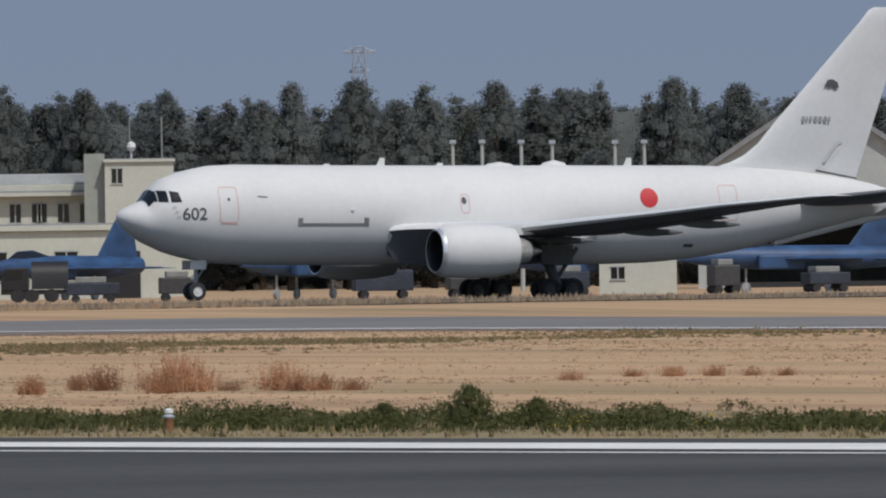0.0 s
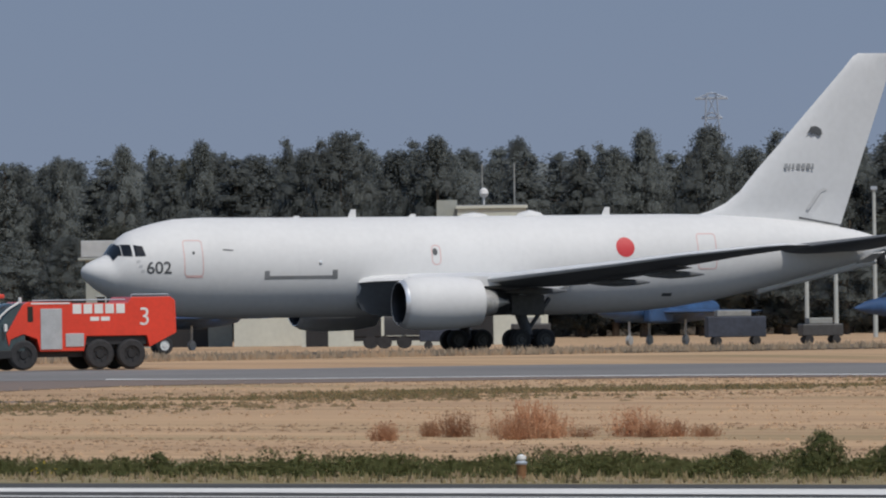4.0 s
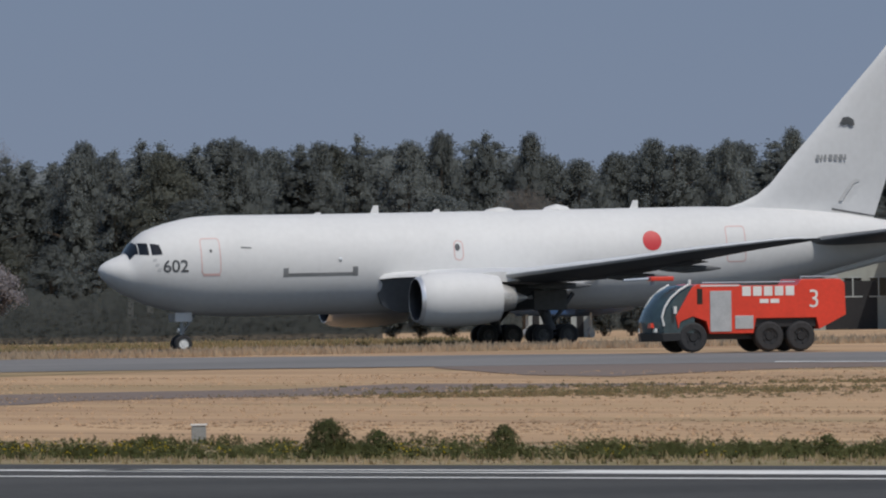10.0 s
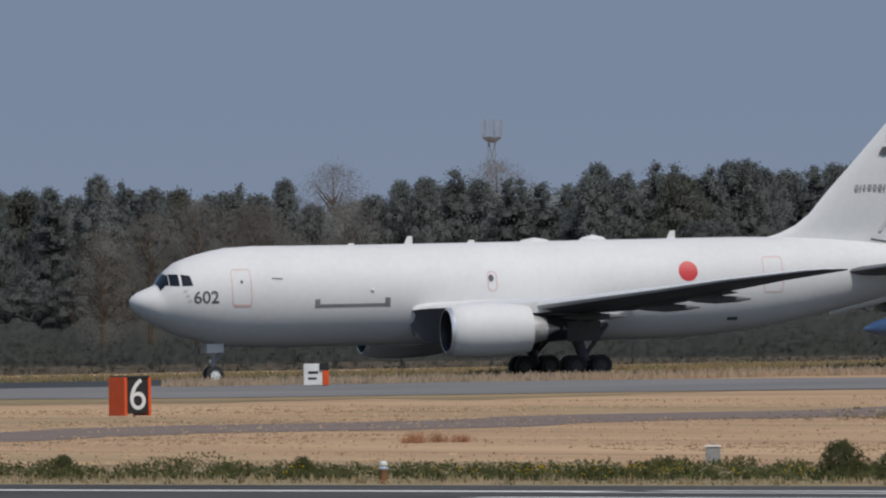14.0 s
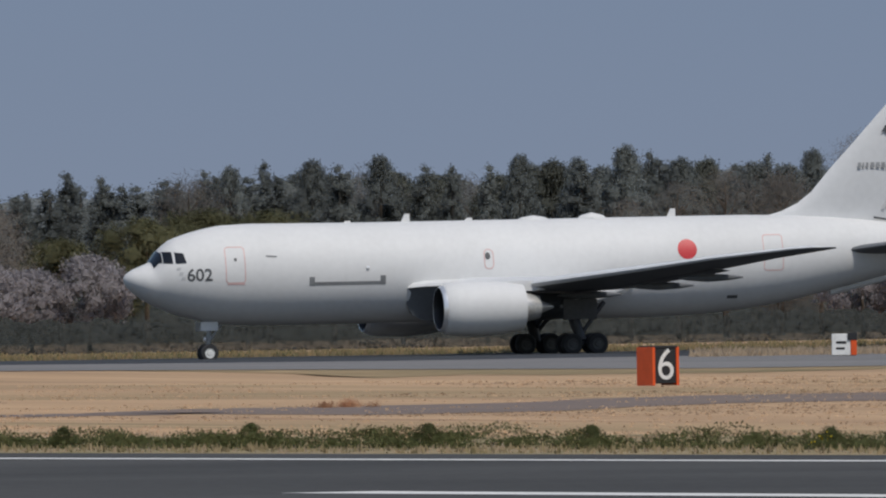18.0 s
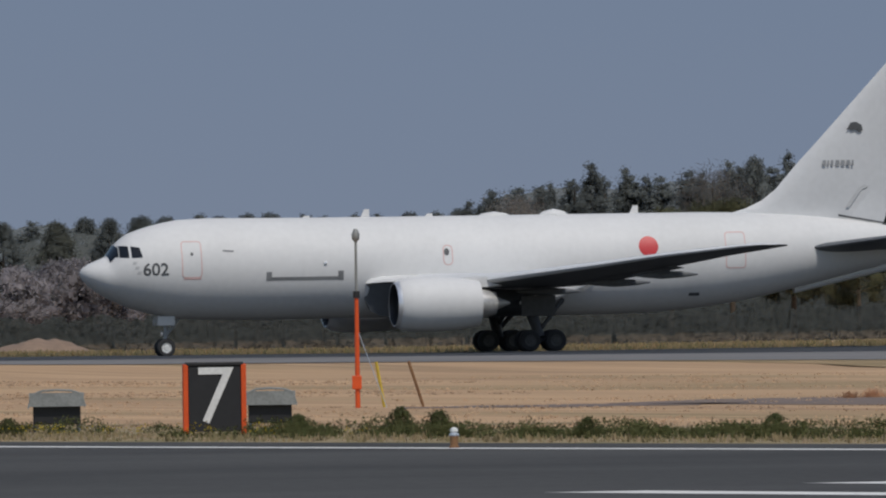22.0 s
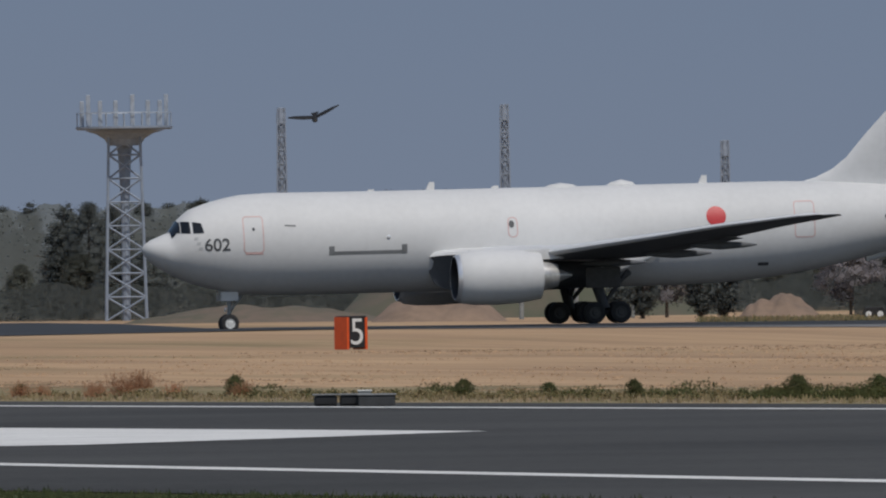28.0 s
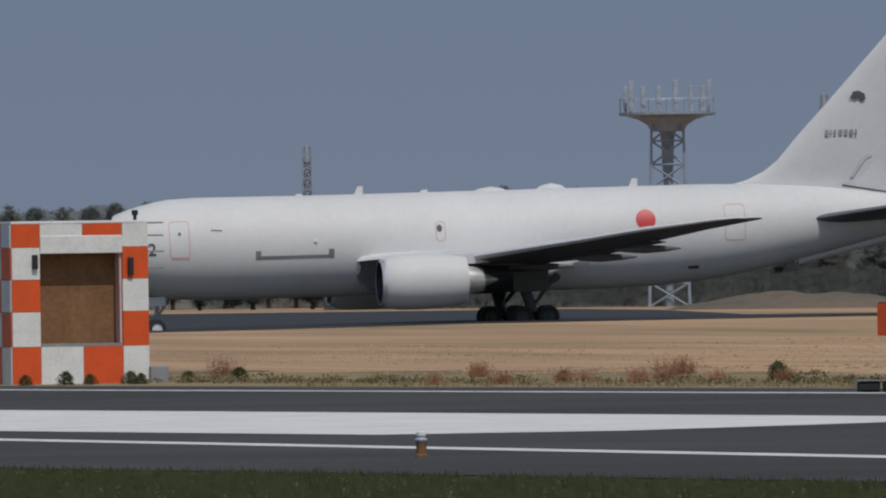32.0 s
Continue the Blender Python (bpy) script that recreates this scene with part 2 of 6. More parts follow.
def ground_material():
    """Dry grass: broad pale and brown patches, long streaks, a little green."""
    m = bpy.data.materials.new("dry_meadow")
    m.use_nodes = True
    n, l = m.node_tree.nodes, m.node_tree.links
    p = n["Principled BSDF"]
    p.inputs["Roughness"].default_value, p.inputs["Specular IOR Level"].default_value = 0.95, 0.1
    tc = n.new("ShaderNodeTexCoord")
    col = None
    for k, (sx, sy, lo, hi, shade) in enumerate(((0.02, 0.010, 0.38, 0.68, (0.525, 0.355, 0.212)), (0.13, 0.009, 0.42, 0.66, (0.30, 0.196, 0.122)), (0.07, 0.008, 0.52, 0.66, (0.24, 0.19, 0.105)), (0.9, 0.010, 0.42, 0.75, (0.355, 0.235, 0.142)), (1.6, 0.016, 0.45, 0.70, (0.515, 0.350, 0.214)))):
        mp, no, mr, mx = n.new("ShaderNodeMapping"), n.new("ShaderNodeTexNoise"), n.new("ShaderNodeMapRange"), n.new("ShaderNodeMix")
        mp.inputs["Scale"].default_value, mp.inputs["Location"].default_value = (sx, sy, 1), (7.3 * k, 3.1 * k, 0)
        l.new(tc.outputs["Object"], mp.inputs[0])
        l.new(mp.outputs[0], no.inputs["Vector"])
        no.inputs["Scale"].default_value, no.inputs["Detail"].default_value = 1.0, 1.6
        mr.inputs[1].default_value, mr.inputs[2].default_value = lo, hi
        l.new(no.outputs[0], mr.inputs[0])
        mx.data_type = "RGBA"
        mx.inputs[6].default_value, mx.inputs[7].default_value = (0.432, 0.288, 0.170, 1), (*shade, 1)
        l.new(mr.outputs[0], mx.inputs[0])
        if col:
            l.new(col, mx.inputs[6])
        col = mx.outputs[2]
    l.new(col, p.inputs["Base Color"])
    return m


M["meadow"] = ground_material()
M["verge"] = mat("dry_verge", (0.32, 0.245, 0.15), 0.95, scale=0.10, fine=10, tint=(0.19, 0.165, 0.085), spec=0.1)
M["lush"] = mat("green_verge", (0.075, 0.088, 0.040), 0.95, scale=0.12, fine=10, tint=(0.12, 0.125, 0.05), spec=0.1)
M["worn"] = mat("worn_grass", (0.37, 0.26, 0.15), 0.95, scale=0.05, fine=8, tint=(0.17, 0.145, 0.08), spec=0.1)
M["furrow"] = mat("dark_track", (0.15, 0.115, 0.10), 0.9, scale=0.1, fine=8, tint=(0.20, 0.145, 0.11))

gx = sorted(set([-4600, -3000, -1500, -600, -300] + list(range(-100, 700, 10)) + [800, 1100, 1600, 2500, 3500, 4600]))
gy = sorted(set([-1500, -800, -400, -150, 0, 100, 200, 300, 400, 500, 600, 700, 760] + list(range(800, 960, 6)) + list(range(960, 1200, 20)) + [1300, 1500, 1800, 2200, 2800, 3600, 4700]))
ground = part("ground", sheet("ground", gx, gy, 0, M["meadow"]), M["meadow"])
tagged(ground, "dry straw-coloured airfield grass with brown patches", "ground", kind="structure")

# the runway runs away to the left; U along it, N across it
RU, RN = Vector((-0.1827, 0.9832, 0)), Vector((0.9832, 0.1827, 0))


def rw(n, u, z=0.0):
    return RN * n + RU * u + Vector((0, 0, z))


def ribbon(pairs, z):
    """Flat strip between the (n0, n1) of each u."""
    g = Mesh()
    vs = [rw(n, u, z) for u, a, b in pairs for n in (a, b)]
    return g.add(vs, [(2 * i, 2 * i + 1, 2 * i + 3, 2 * i + 2) for i in range(len(pairs) - 1)])


def ragged(u0, u1, step, a, b, amp, seed):
    r = random.Random(seed)
    return [(u0 + k * step, a, b + r.uniform(-amp, amp)) for k in range(int((u1 - u0) / step) + 1)]


runway = part("runway", ribbon([(-600, 98, 171.5), (900, 98, 171.5)], 0.02), M["asphalt"])
tagged(runway, "dark grey asphalt runway with white painted markings", "runway", kind="structure")
verge = part("grass_verge", ribbon(ragged(-300, 900, 3.0, 171.5, 196, 7, 3), 0.012), M["verge"])
tagged(verge, "green and brown grass verge beside the runway", "grass", kind="structure")
near_verge = part("grass_verge", ribbon([(-300, -40, 97.6), (900, -40, 97.6)], 0.012), M["lush"])
tagged(near_verge, "green grass verge on the near side of the runway", "grass", kind="structure")


def marking(name, pairs, label):
    return tagged(part(name, ribbon(pairs, 0.028), M["line"], runway), label)


marking("edge_line", [(300, 164.4, 165.6), (900, 164.4, 165.6)], "white runway edge line")
marking("edge_line", [(150, 160.6, 167.6), (240, 161.4, 167.6), (318, 164.0, 166.3)], "broad white runway edge line")
marking("edge_line", [(230, 158.8, 159.6), (312, 158.8, 159.6)], "thin white runway line")
NEAR = [(u, 108.6 + (u - 265) * 0.072) for u in (150, 265, 380, 520)]
marking("edge_line", [(u, n - 0.6, n + 0.6) for u, n in NEAR], "white runway edge line")
marking("aiming_bar", [(346, 121, 126), (352, 121, 132), (361, 121, 140), (540, 121, 140)], "broad white painted runway bar")
for n, u, u0 in ((136, 291, 267), (128.2, 284, 262), (120.6, 277, 256)):
    marking("runway_stripe", [(u0, n - 0.9, n + 0.9), (u, n - 0.9, n + 0.9)], "long white painted runway stripe")

# the far taxiway: a pale concrete strip, grass beyond it, and the taxiway in use
def strip(name, edge_near, edge_far, lift, material, label, category="taxiway", az0=5.8, az1=24.0):
    """A paved strip between two edges given as (azimuth, distance)."""
    g, n, rows = Mesh(), int((az1 - az0) / 0.25) + 1, 10
    vs = []
    for i in range(n):
        az = az0 + (az1 - az0) * i / (n - 1)
        a = float(np.interp(az, [p[0] for p in edge_near], [p[1] for p in edge_near]))
        b = float(np.interp(az, [p[0] for p in edge_far], [p[1] for p in edge_far]))
        for k in range(rows + 1):
            p = plan(az, a + (b - a) * k / rows)
            vs.append((p.x, p.y, level(p.x, p.y) + lift))
    g.add(vs, [(i * (rows + 1) + k, i * (rows + 1) + k + 1, (i + 1) * (rows + 1) + k + 1, (i + 1) * (rows + 1) + k) for i in range(n - 1) for k in range(rows)])
    return tagged(part(name, g, material), label, category, kind="structure")


NEAR_EDGE = [(5.8, 1025), (10.2, 1015), (11.3, 970), (12.19, 899), (13.35, 893), (14.35, 884), (15.64, 866), (17.04, 872), (18.86, 868), (19.36, 850), (20.2, 836), (20.95, 815), (21.62, 782), (22.11, 761), (24, 720)]
FAR_EDGE = [(5.8, 1028), (10.2, 1019), (12.2, 1023), (14.35, 1030), (15.2, 1005), (16.47, 985), (17.04, 965), (17.7, 941), (18.36, 925), (19.36, 912), (20.2, 914), (21, 908), (22.1, 890), (24, 872)]
strip("taxiway", NEAR_EDGE, FAR_EDGE, 0.03, M["concrete"], "pale grey concrete taxiway strip")
strip("taxiway_shoulder", [(17.9, 862), (18.27, 735), (18.53, 752), (18.86, 800), (19.5, 808), (20.2, 812), (20.5, 811), (22.6, 738)], [(17.9, 871.5), (18.86, 867.5), (19.36, 849.5), (20.2, 835.5), (20.95, 814.5), (21.62, 781.5), (22.11, 760.5), (22.6, 745)], 0.02, M["furrow"], "dark worn asphalt shoulder of the taxiway", az0=17.9, az1=22.6)
strip("edge_marking", [(18.9, 870), (19.36, 852), (20.2, 838), (20.95, 817), (21.62, 784), (22.11, 763), (24, 722)], [(18.9, 875), (19.36, 858), (20.2, 845), (20.95, 824), (21.62, 791), (22.11, 770), (24, 728)], 0.038, M["line"], "worn white edge line of the taxiway", "marking", 18.9, 24)
strip("taxiway", [(5.8, 1025.5), (10.2, 1016), (11.3, 990), (12.2, 976), (14.4, 976), (15.2, 982), (16.5, 988), (18, 986), (20, 992), (22, 998), (24, 1004)], [(5.8, 1300), (9.5, 1300), (9.8, 1075), (14.5, 1075), (16, 1074), (17.5, 1064), (24, 1112)], 0.036, M["apron"], "grey asphalt taxiway under the aircraft")
rv = random.Random(9)
NEAR_VERGE = [(az, float(np.interp(az, [p[0] for p in NEAR_EDGE], [p[1] for p in NEAR_EDGE]))) for az in (13.9 + 0.14 * k for k in range(25))]
strip("grass_verge", [(az, d - 1 - min(1.0, k / 6, (24 - k) / 6) * (45 + rv.uniform(-35, 35))) for k, (az, d) in enumerate(NEAR_VERGE)], [(az, d - 0.5) for az, d in NEAR_VERGE], 0.012, M["worn"], "olive-brown grass along the edge of the taxiway", "grass", 13.9, 17.26)
track = Mesh()
tv = []
for k in range(13):
    c = Vector((138 + 6.6 * k, 545 + 9.2 * k, 0.012))
    w = 15 + 5 * math.sin(k * 1.7)
    tv += [c + Vector((0.5, -w, 0)), c + Vector((-0.5, w, 0))]
track.add(tv, [(2 * i, 2 * i + 1, 2 * i + 3, 2 * i + 2) for i in range(12)])
tagged(part("service_track", track, M["furrow"]), "dark worn track across the dry grass", "track", kind="structure")
rut = Mesh()
rv = []
for k in range(11):
    c = plan(13.2 + 0.1 * k, 566 + 0.4 * k, 0.012)
    w = 7 * math.sin(math.pi * (k + 0.4) / 11) + 1.5 * math.sin(k * 2.1)
    rv += [c + Vector((0, -w, 0)), c + Vector((0, w, 0))]
rut.add(rv, [(2 * i, 2 * i + 1, 2 * i + 3, 2 * i + 2) for i in range(10)])
tagged(part("service_track", rut, M["furrow"]), "short dark worn track in the dry grass", "track", kind="structure")

# sky far behind everything
SKY = glow("far_sky", (0.196, 0.250, 0.350))
sn, sl = SKY.node_tree.nodes, SKY.node_tree.links
s_tc, s_sep, s_mr, s_mx = sn.new("ShaderNodeTexCoord"), sn.new("ShaderNodeSeparateXYZ"), sn.new("ShaderNodeMapRange"), sn.new("ShaderNodeMix")
s_mx.data_type = "RGBA"
s_mx.inputs[6].default_value, s_mx.inputs[7].default_value = (0.205, 0.250, 0.338, 1), (0.170, 0.228, 0.335, 1)
s_mr.inputs[1].default_value, s_mr.inputs[2].default_value = 0, 120
sl.new(s_tc.outputs["Object"], s_sep.inputs[0])
sl.new(s_sep.outputs[2], s_mr.inputs[0])
sl.new(s_mr.outputs[0], s_mx.inputs[0])
sl.new(s_mx.outputs[2], sn["Principled BSDF"].inputs["Emission Color"])
arc = Mesh()
arc.add([plan(az, 4300, z) for z in (-30, 420) for az in range(-12, 43, 3)], [(i, i + 1, i + 20, i + 19) for i in range(18)])
tagged(part("backdrop", arc, SKY), "hazy grey-blue spring sky", "sky", kind="structure")


# ---- the tanker aircraft; x aft from the nose, y to starboard, z up from the ground ----
HULL = [(0.0, 4.60, 4.50, 0.03), (0.12, 4.81, 4.22, 0.38), (0.5, 5.06, 3.84, 0.82), (1.0, 5.26, 3.47, 1.18), (1.45, 5.44, 3.20, 1.42),
        (1.66, 5.72, 3.10, 1.52), (1.9, 6.06, 2.99, 1.64), (2.2, 6.34, 2.86, 1.77), (2.6, 6.63, 2.68, 1.90), (3.3, 6.88, 2.47, 2.08), (4.2, 7.15, 2.25, 2.26), (5.4, 7.35, 2.05, 2.40),
        (7.0, 7.42, 1.96, 2.49), (9.0, 7.40, 1.93, 2.515), (13, 7.37, 1.93, 2.515), (17, 7.36, 1.93, 2.515), (21, 7.36, 1.93, 2.515), (25, 7.36, 1.93, 2.515),
        (29, 7.36, 1.93, 2.515), (32, 7.36, 2.02, 2.50), (34.5, 7.36, 2.24, 2.42), (37, 7.30, 2.62, 2.25), (40, 7.12, 3.28, 1.9), (43, 6.82, 4.0, 1.4),
        (45.5, 6.38, 4.6, 0.9), (46.6, 6.05, 4.95, 0.55), (47.4, 5.75, 5.25, 0.15)]


def hull(x):
    return [float(np.interp(x, [h[0] for h in HULL], [h[k] for h in HULL])) for k in (1, 2, 3)]


def skin(x, z, lift=0.012):
    """The port side of the hull at that station and height."""
    top, bot, w = hull(x)
    c, h = (top + bot) / 2, (top - bot) / 2
    q = max(0.0, 1 - ((z - c) / h) ** 2)
    return Vector((x, -(w * math.sqrt(q) + lift), z))


def decal(outline, n=1):
    """A patch on the port side from a polygon in (x, z)."""
    cx, cz = sum(p[0] for p in outline) / len(outline), sum(p[1] for p in outline) / len(outline)
    g, k = Mesh(), len(outline)
    vs = [skin(cx + (x - cx) * f, cz + (z - cz) * f) for f in (0.02, 0.35, 0.7, 1.0) for x, z in outline]
    return g.add(vs, [(i * k + j, i * k + (j + 1) % k, (i + 1) * k + (j + 1) % k, (i + 1) * k + j) for i in range(3) for j in range(k)] + [tuple(range(k))])


def pane(a, b, c, d, side):
    """A window that follows the hull, from four corners in (x, z)."""
    g, n = Mesh(), 5
    vs = []
    for j in range(n):
        for i in range(n):
            u, v = i / (n - 1), j / (n - 1)
            x = (a[0] * (1 - u) + b[0] * u) * (1 - v) + (d[0] * (1 - u) + c[0] * u) * v
            z = (a[1] * (1 - u) + b[1] * u) * (1 - v) + (d[1] * (1 - u) + c[1] * u) * v
            p = skin(x, min(z, hull(x)[0] - 0.03), 0.022)
            vs.append((p.x, -side * p.y, p.z + 0.01))
    return g.add(vs, [(j * n + i, j * n + i + 1, (j + 1) * n + i + 1, (j + 1) * n + i) for j in range(n - 1) for i in range(n - 1)])


def frame_decal(x0, z0, x1, z1, w, r=0.15):
    """A rounded outline round a door, as a strip on the hull."""
    pts = []
    for cx, cz, a0 in ((x1 - r, z1 - r, 0), (x0 + r, z1 - r, 90), (x0 + r, z0 + r, 180), (x1 - r, z0 + r, 270)):
        pts += [(cx, cz, radians(a0 + a)) for a in (0, 45, 90)]
    dense = []
    for i, p in enumerate(pts):
        q = pts[(i + 1) % len(pts)]
        for k in range(4):
            s = k / 4
            dense.append((p[0] + (q[0] - p[0]) * s, p[1] + (q[1] - p[1]) * s, p[2] if i % 3 == 2 else p[2] + (q[2] - p[2]) * s))
    inner = [skin(x + (r - w) * math.cos(a), z + (r - w) * math.sin(a)) for x, z, a in dense]
    outer = [skin(x + r * math.cos(a), z + r * math.sin(a)) for x, z, a in dense]
    n = len(dense)
    return Mesh().add(inner + outer, [(i, (i + 1) % n, n + (i + 1) % n, n + i) for i in range(n)])


def airfoil(xle, y, z, chord, thick, twist=0.0):
    up = [(1, 0.002), (0.75, 0.045), (0.5, 0.075), (0.3, 0.085), (0.15, 0.07), (0.05, 0.042), (0.012, 0.02), (0, 0)]
    lo = [(0.012, -0.018), (0.05, -0.034), (0.15, -0.05), (0.3, -0.055), (0.5, -0.045), (0.75, -0.02), (1, -0.004)]
    k = thick / 0.14
    return [Vector((xle + chord * a, y, z + chord * b * k - twist * (a - 0.3) * chord)) for a, b in up + lo]


def upright(xle, z, chord, thick):
    """A section of the fin, level, symmetrical."""
    half = [(1, 0.004), (0.7, 0.03), (0.4, 0.05), (0.15, 0.04), (0.04, 0.02), (0, 0)]
    pts = half + [(a, -b) for a, b in half[-2::-1]]
    k = thick / 0.1
    return [Vector((xle + chord * a, chord * b * k, z)) for a, b in pts]


def word(text, size, material, parent, name, spot, label=""):
    """Letters on the port side of the hull."""
    cu = bpy.data.curves.new(name, "FONT")
    cu.body, cu.size, cu.align_x, cu.align_y, cu.offset = text, size, "CENTER", "CENTER", 0.012
    tmp = new("lettering", cu)
    bpy.context.view_layer.update()
    me = bpy.data.meshes.new_from_object(tmp.evaluated_get(bpy.context.evaluated_depsgraph_get()))
    bpy.data.objects.remove(tmp)
    bm = bmesh.new()
    bm.from_mesh(me)
    for v in bm.verts:
        v.co = skin(spot[0] + v.co.x, spot[1] + v.co.y, 0.015)
    bm.to_mesh(me)
    bm.free()
    me.materials.clear()
    me.materials.append(material)
    return part(name, me, None, parent, label)


def wheel_mesh(r, w):
    """A tyre and the plate of its rim, about the y axis."""
    t = Mesh().lathe([(-w / 2, r * 0.55), (-w / 2, r * 0.86), (-w * 0.38, r * 0.97), (-w * 0.2, r), (w * 0.2, r), (w * 0.38, r * 0.97), (w / 2, r * 0.86), (w / 2, r * 0.55)], "y", n=28)
    h = Mesh().lathe([(-w * 0.46, r * 0.02), (-w * 0.46, r * 0.25), (-w * 0.36, r * 0.30), (-w * 0.40, r * 0.56), (w * 0.40, r * 0.56), (w * 0.36, r * 0.3), (w * 0.46, r * 0.25), (w * 0.46, r * 0.02)], "y", n=20, caps=True)
    for k in range(5):
        a = k * 6.2832 / 5
        for s in (-1, 1):
            h.tube((0.42 * r * math.cos(a), s * w * 0.36, 0.42 * r * math.sin(a)), (0.42 * r * math.cos(a), s * w * 0.47, 0.42 * r * math.sin(a)), r * 0.07, n=6)
    return t, h


def build_aircraft():
    air = thing("tanker_aircraft", "white twin-engined military tanker aircraft taxiing, red roundel", "aircraft")
    rings = []
    for x in np.concatenate([np.linspace(0, 3.4, 22), np.linspace(3.8, 30, 34), np.linspace(31, 47.4, 24)]):
        top, bot, w = hull(x)
        c, h = (top + bot) / 2, (top - bot) / 2
        rings.append([Vector((x, w * math.cos(k * 6.28319 / 48), c + h * math.sin(k * 6.28319 / 48))) for k in range(48)])
    part("fuselage", Mesh().loft(rings), M["white"], air, smooth=True)
    # belly fairing between the wings; its grey is darkened for the wing shadow
    fr = []
    for s in np.linspace(0, 1, 15):
        x, k = 17.0 + 10.2 * s, math.sin(math.pi * min(1, max(0, s))) ** 0.5
        fr.append([Vector((x, (0.9 + 1.72 * k) * math.cos(a), 2.85 + (0.3 + 0.70 * k) * math.sin(a))) for a in np.linspace(0, 6.2832, 25)[:-1]])
    part("belly_fairing", Mesh().loft(fr), M["wing"], air, "grey belly fairing, darkened to paint in wing shadow", smooth=True)
    for s in (-1, 1):
        # the glove ahead of the wing: a rounded bright edge over an underside painted dark as shade
        sec = [(15.2, 2.42, 3.80, 2.9), (15.5, 2.75, 3.84, 2.3), (16.0, 3.1, 3.88, 2.05), (16.8, 3.8, 3.90, 1.95), (18.5, 4.6, 3.90, 1.95)]
        part("glove_underside", Mesh().loft([[Vector((x, s * y, z)), Vector((x, s * (y - 0.35), z - 0.30)), Vector((x, s * 2.05, low)), Vector((x, s * 1.2, low + 0.2)), Vector((x, s * 1.6, z))] for x, y, z, low in sec]), M["wing"], air, "underside of the wing root, shade painted into its grey", smooth=True)
        part("glove", Mesh().loft([[Vector((x - 0.02, s * (y + 0.02), z - 0.03)), Vector((x - 0.02, s * (y - 0.1), z + 0.12)), Vector((x, s * 2.2, z + 0.34)), Vector((x, s * 1.9, z - 0.05))] for x, y, z, low in sec]), M["white"], air, "white wing root glove", smooth=True)
        root = [[Vector((x, s * (y + r * 0.5 * math.cos(a)), z + r * math.sin(a))) for a in np.linspace(0, 6.2832, 13)[:-1]] for x, y, z, r in ((23.6, 2.6, 2.6, 0.08), (24.6, 2.95, 2.85, 0.26), (25.5, 3.05, 3.12, 0.36), (26.4, 2.95, 3.42, 0.36), (27.8, 2.5, 3.80, 0.1))]
        part("wing_root_fairing", Mesh().loft(root), M["white"], air, "white wing root fairing", smooth=True)
    # wings: shade is put into the colour of underside and flaps
    for side, s in (("port", -1), ("starboard", 1)):
        secs = [(16.6, 2.0, 3.72, 8.4, 0.11), (20.3, 7.9, 3.80, 5.8, 0.125), (24.9, 15.5, 4.58, 4.5, 0.11), (27.3, 18.8, 5.00, 3.75, 0.105), (30.6, 23.3, 5.44, 2.5, 0.10), (31.6, 23.8, 5.5, 1.3, 0.08)]
        foils = [airfoil(x, s * y, z, c, t, 0.045 - 0.0015 * y) for x, y, z, c, t in secs]
        wing = part("wing", Mesh().loft([q[9:] + [q[0]] for q in foils], caps=False, closed=False), M["wing"], air, "swept wing, underside darkened with painted shade", smooth=True)
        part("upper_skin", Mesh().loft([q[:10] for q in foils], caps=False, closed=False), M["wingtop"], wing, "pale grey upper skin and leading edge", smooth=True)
        tip = foils[-1]
        mid = sum(tip, Vector()) / len(tip) + Vector((0.1, s * 0.12, 0.01))
        part("wing_tip", Mesh().loft([tip, [mid + (p - mid) * 0.55 for p in tip]]), M["wingtop"], wing, smooth=True)
        part("flap", Mesh().loft([airfoil(x + c * 0.80, s * y, z - 0.08 - 0.018 * c, c * 0.22, 0.10, 0.1) for x, y, z, c, t in secs[:3]]), M["wing"], wing, "trailing edge flap in the shade-darkened wing grey", smooth=True)
        for y in (4.6, 11.4, 15.2):
            x = float(np.interp(y, [q[1] for q in secs], [q[0] + q[3] for q in secs]))
            z = float(np.interp(y, [q[1] for q in secs], [q[2] for q in secs]))
            pod = [[Vector((x - 2.6 + 3.6 * u, s * y + r * 0.6 * math.cos(a), z - 0.55 + r * math.sin(a))) for a in np.linspace(0, 6.2832, 11)[:-1]] for u, r in ((0, 0.03), (0.15, 0.14), (0.45, 0.24), (0.8, 0.16), (1, 0.04))]
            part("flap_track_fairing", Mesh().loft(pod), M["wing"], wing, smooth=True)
        # engine
        ey, ez = s * 7.92, 2.62
        nac = part("engine_nacelle", Mesh().lathe([(15.53, 1.218), (15.75, 1.365), (16.45, 1.454), (17.65, 1.470), (18.85, 1.407), (20.00, 1.228), (20.00, 1.155), (18.65, 1.218)], "x", (0, ey, ez), 40), M["white"], air, "white engine nacelle", smooth=True)
        part("inlet_lip", Mesh().lathe([(15.60, 1.262), (15.45, 1.212), (15.37, 1.155), (15.38, 1.125)], "x", (0, ey, ez), 40), M["lip"], nac, "polished metal inlet lip", smooth=True)
        part("inlet_duct", Mesh().lathe([(15.38, 1.125), (15.44, 1.075), (15.75, 1.040), (16.55, 1.10)], "x", (0, ey, ez), 40), M["black"], nac, "dark inlet duct", smooth=True)
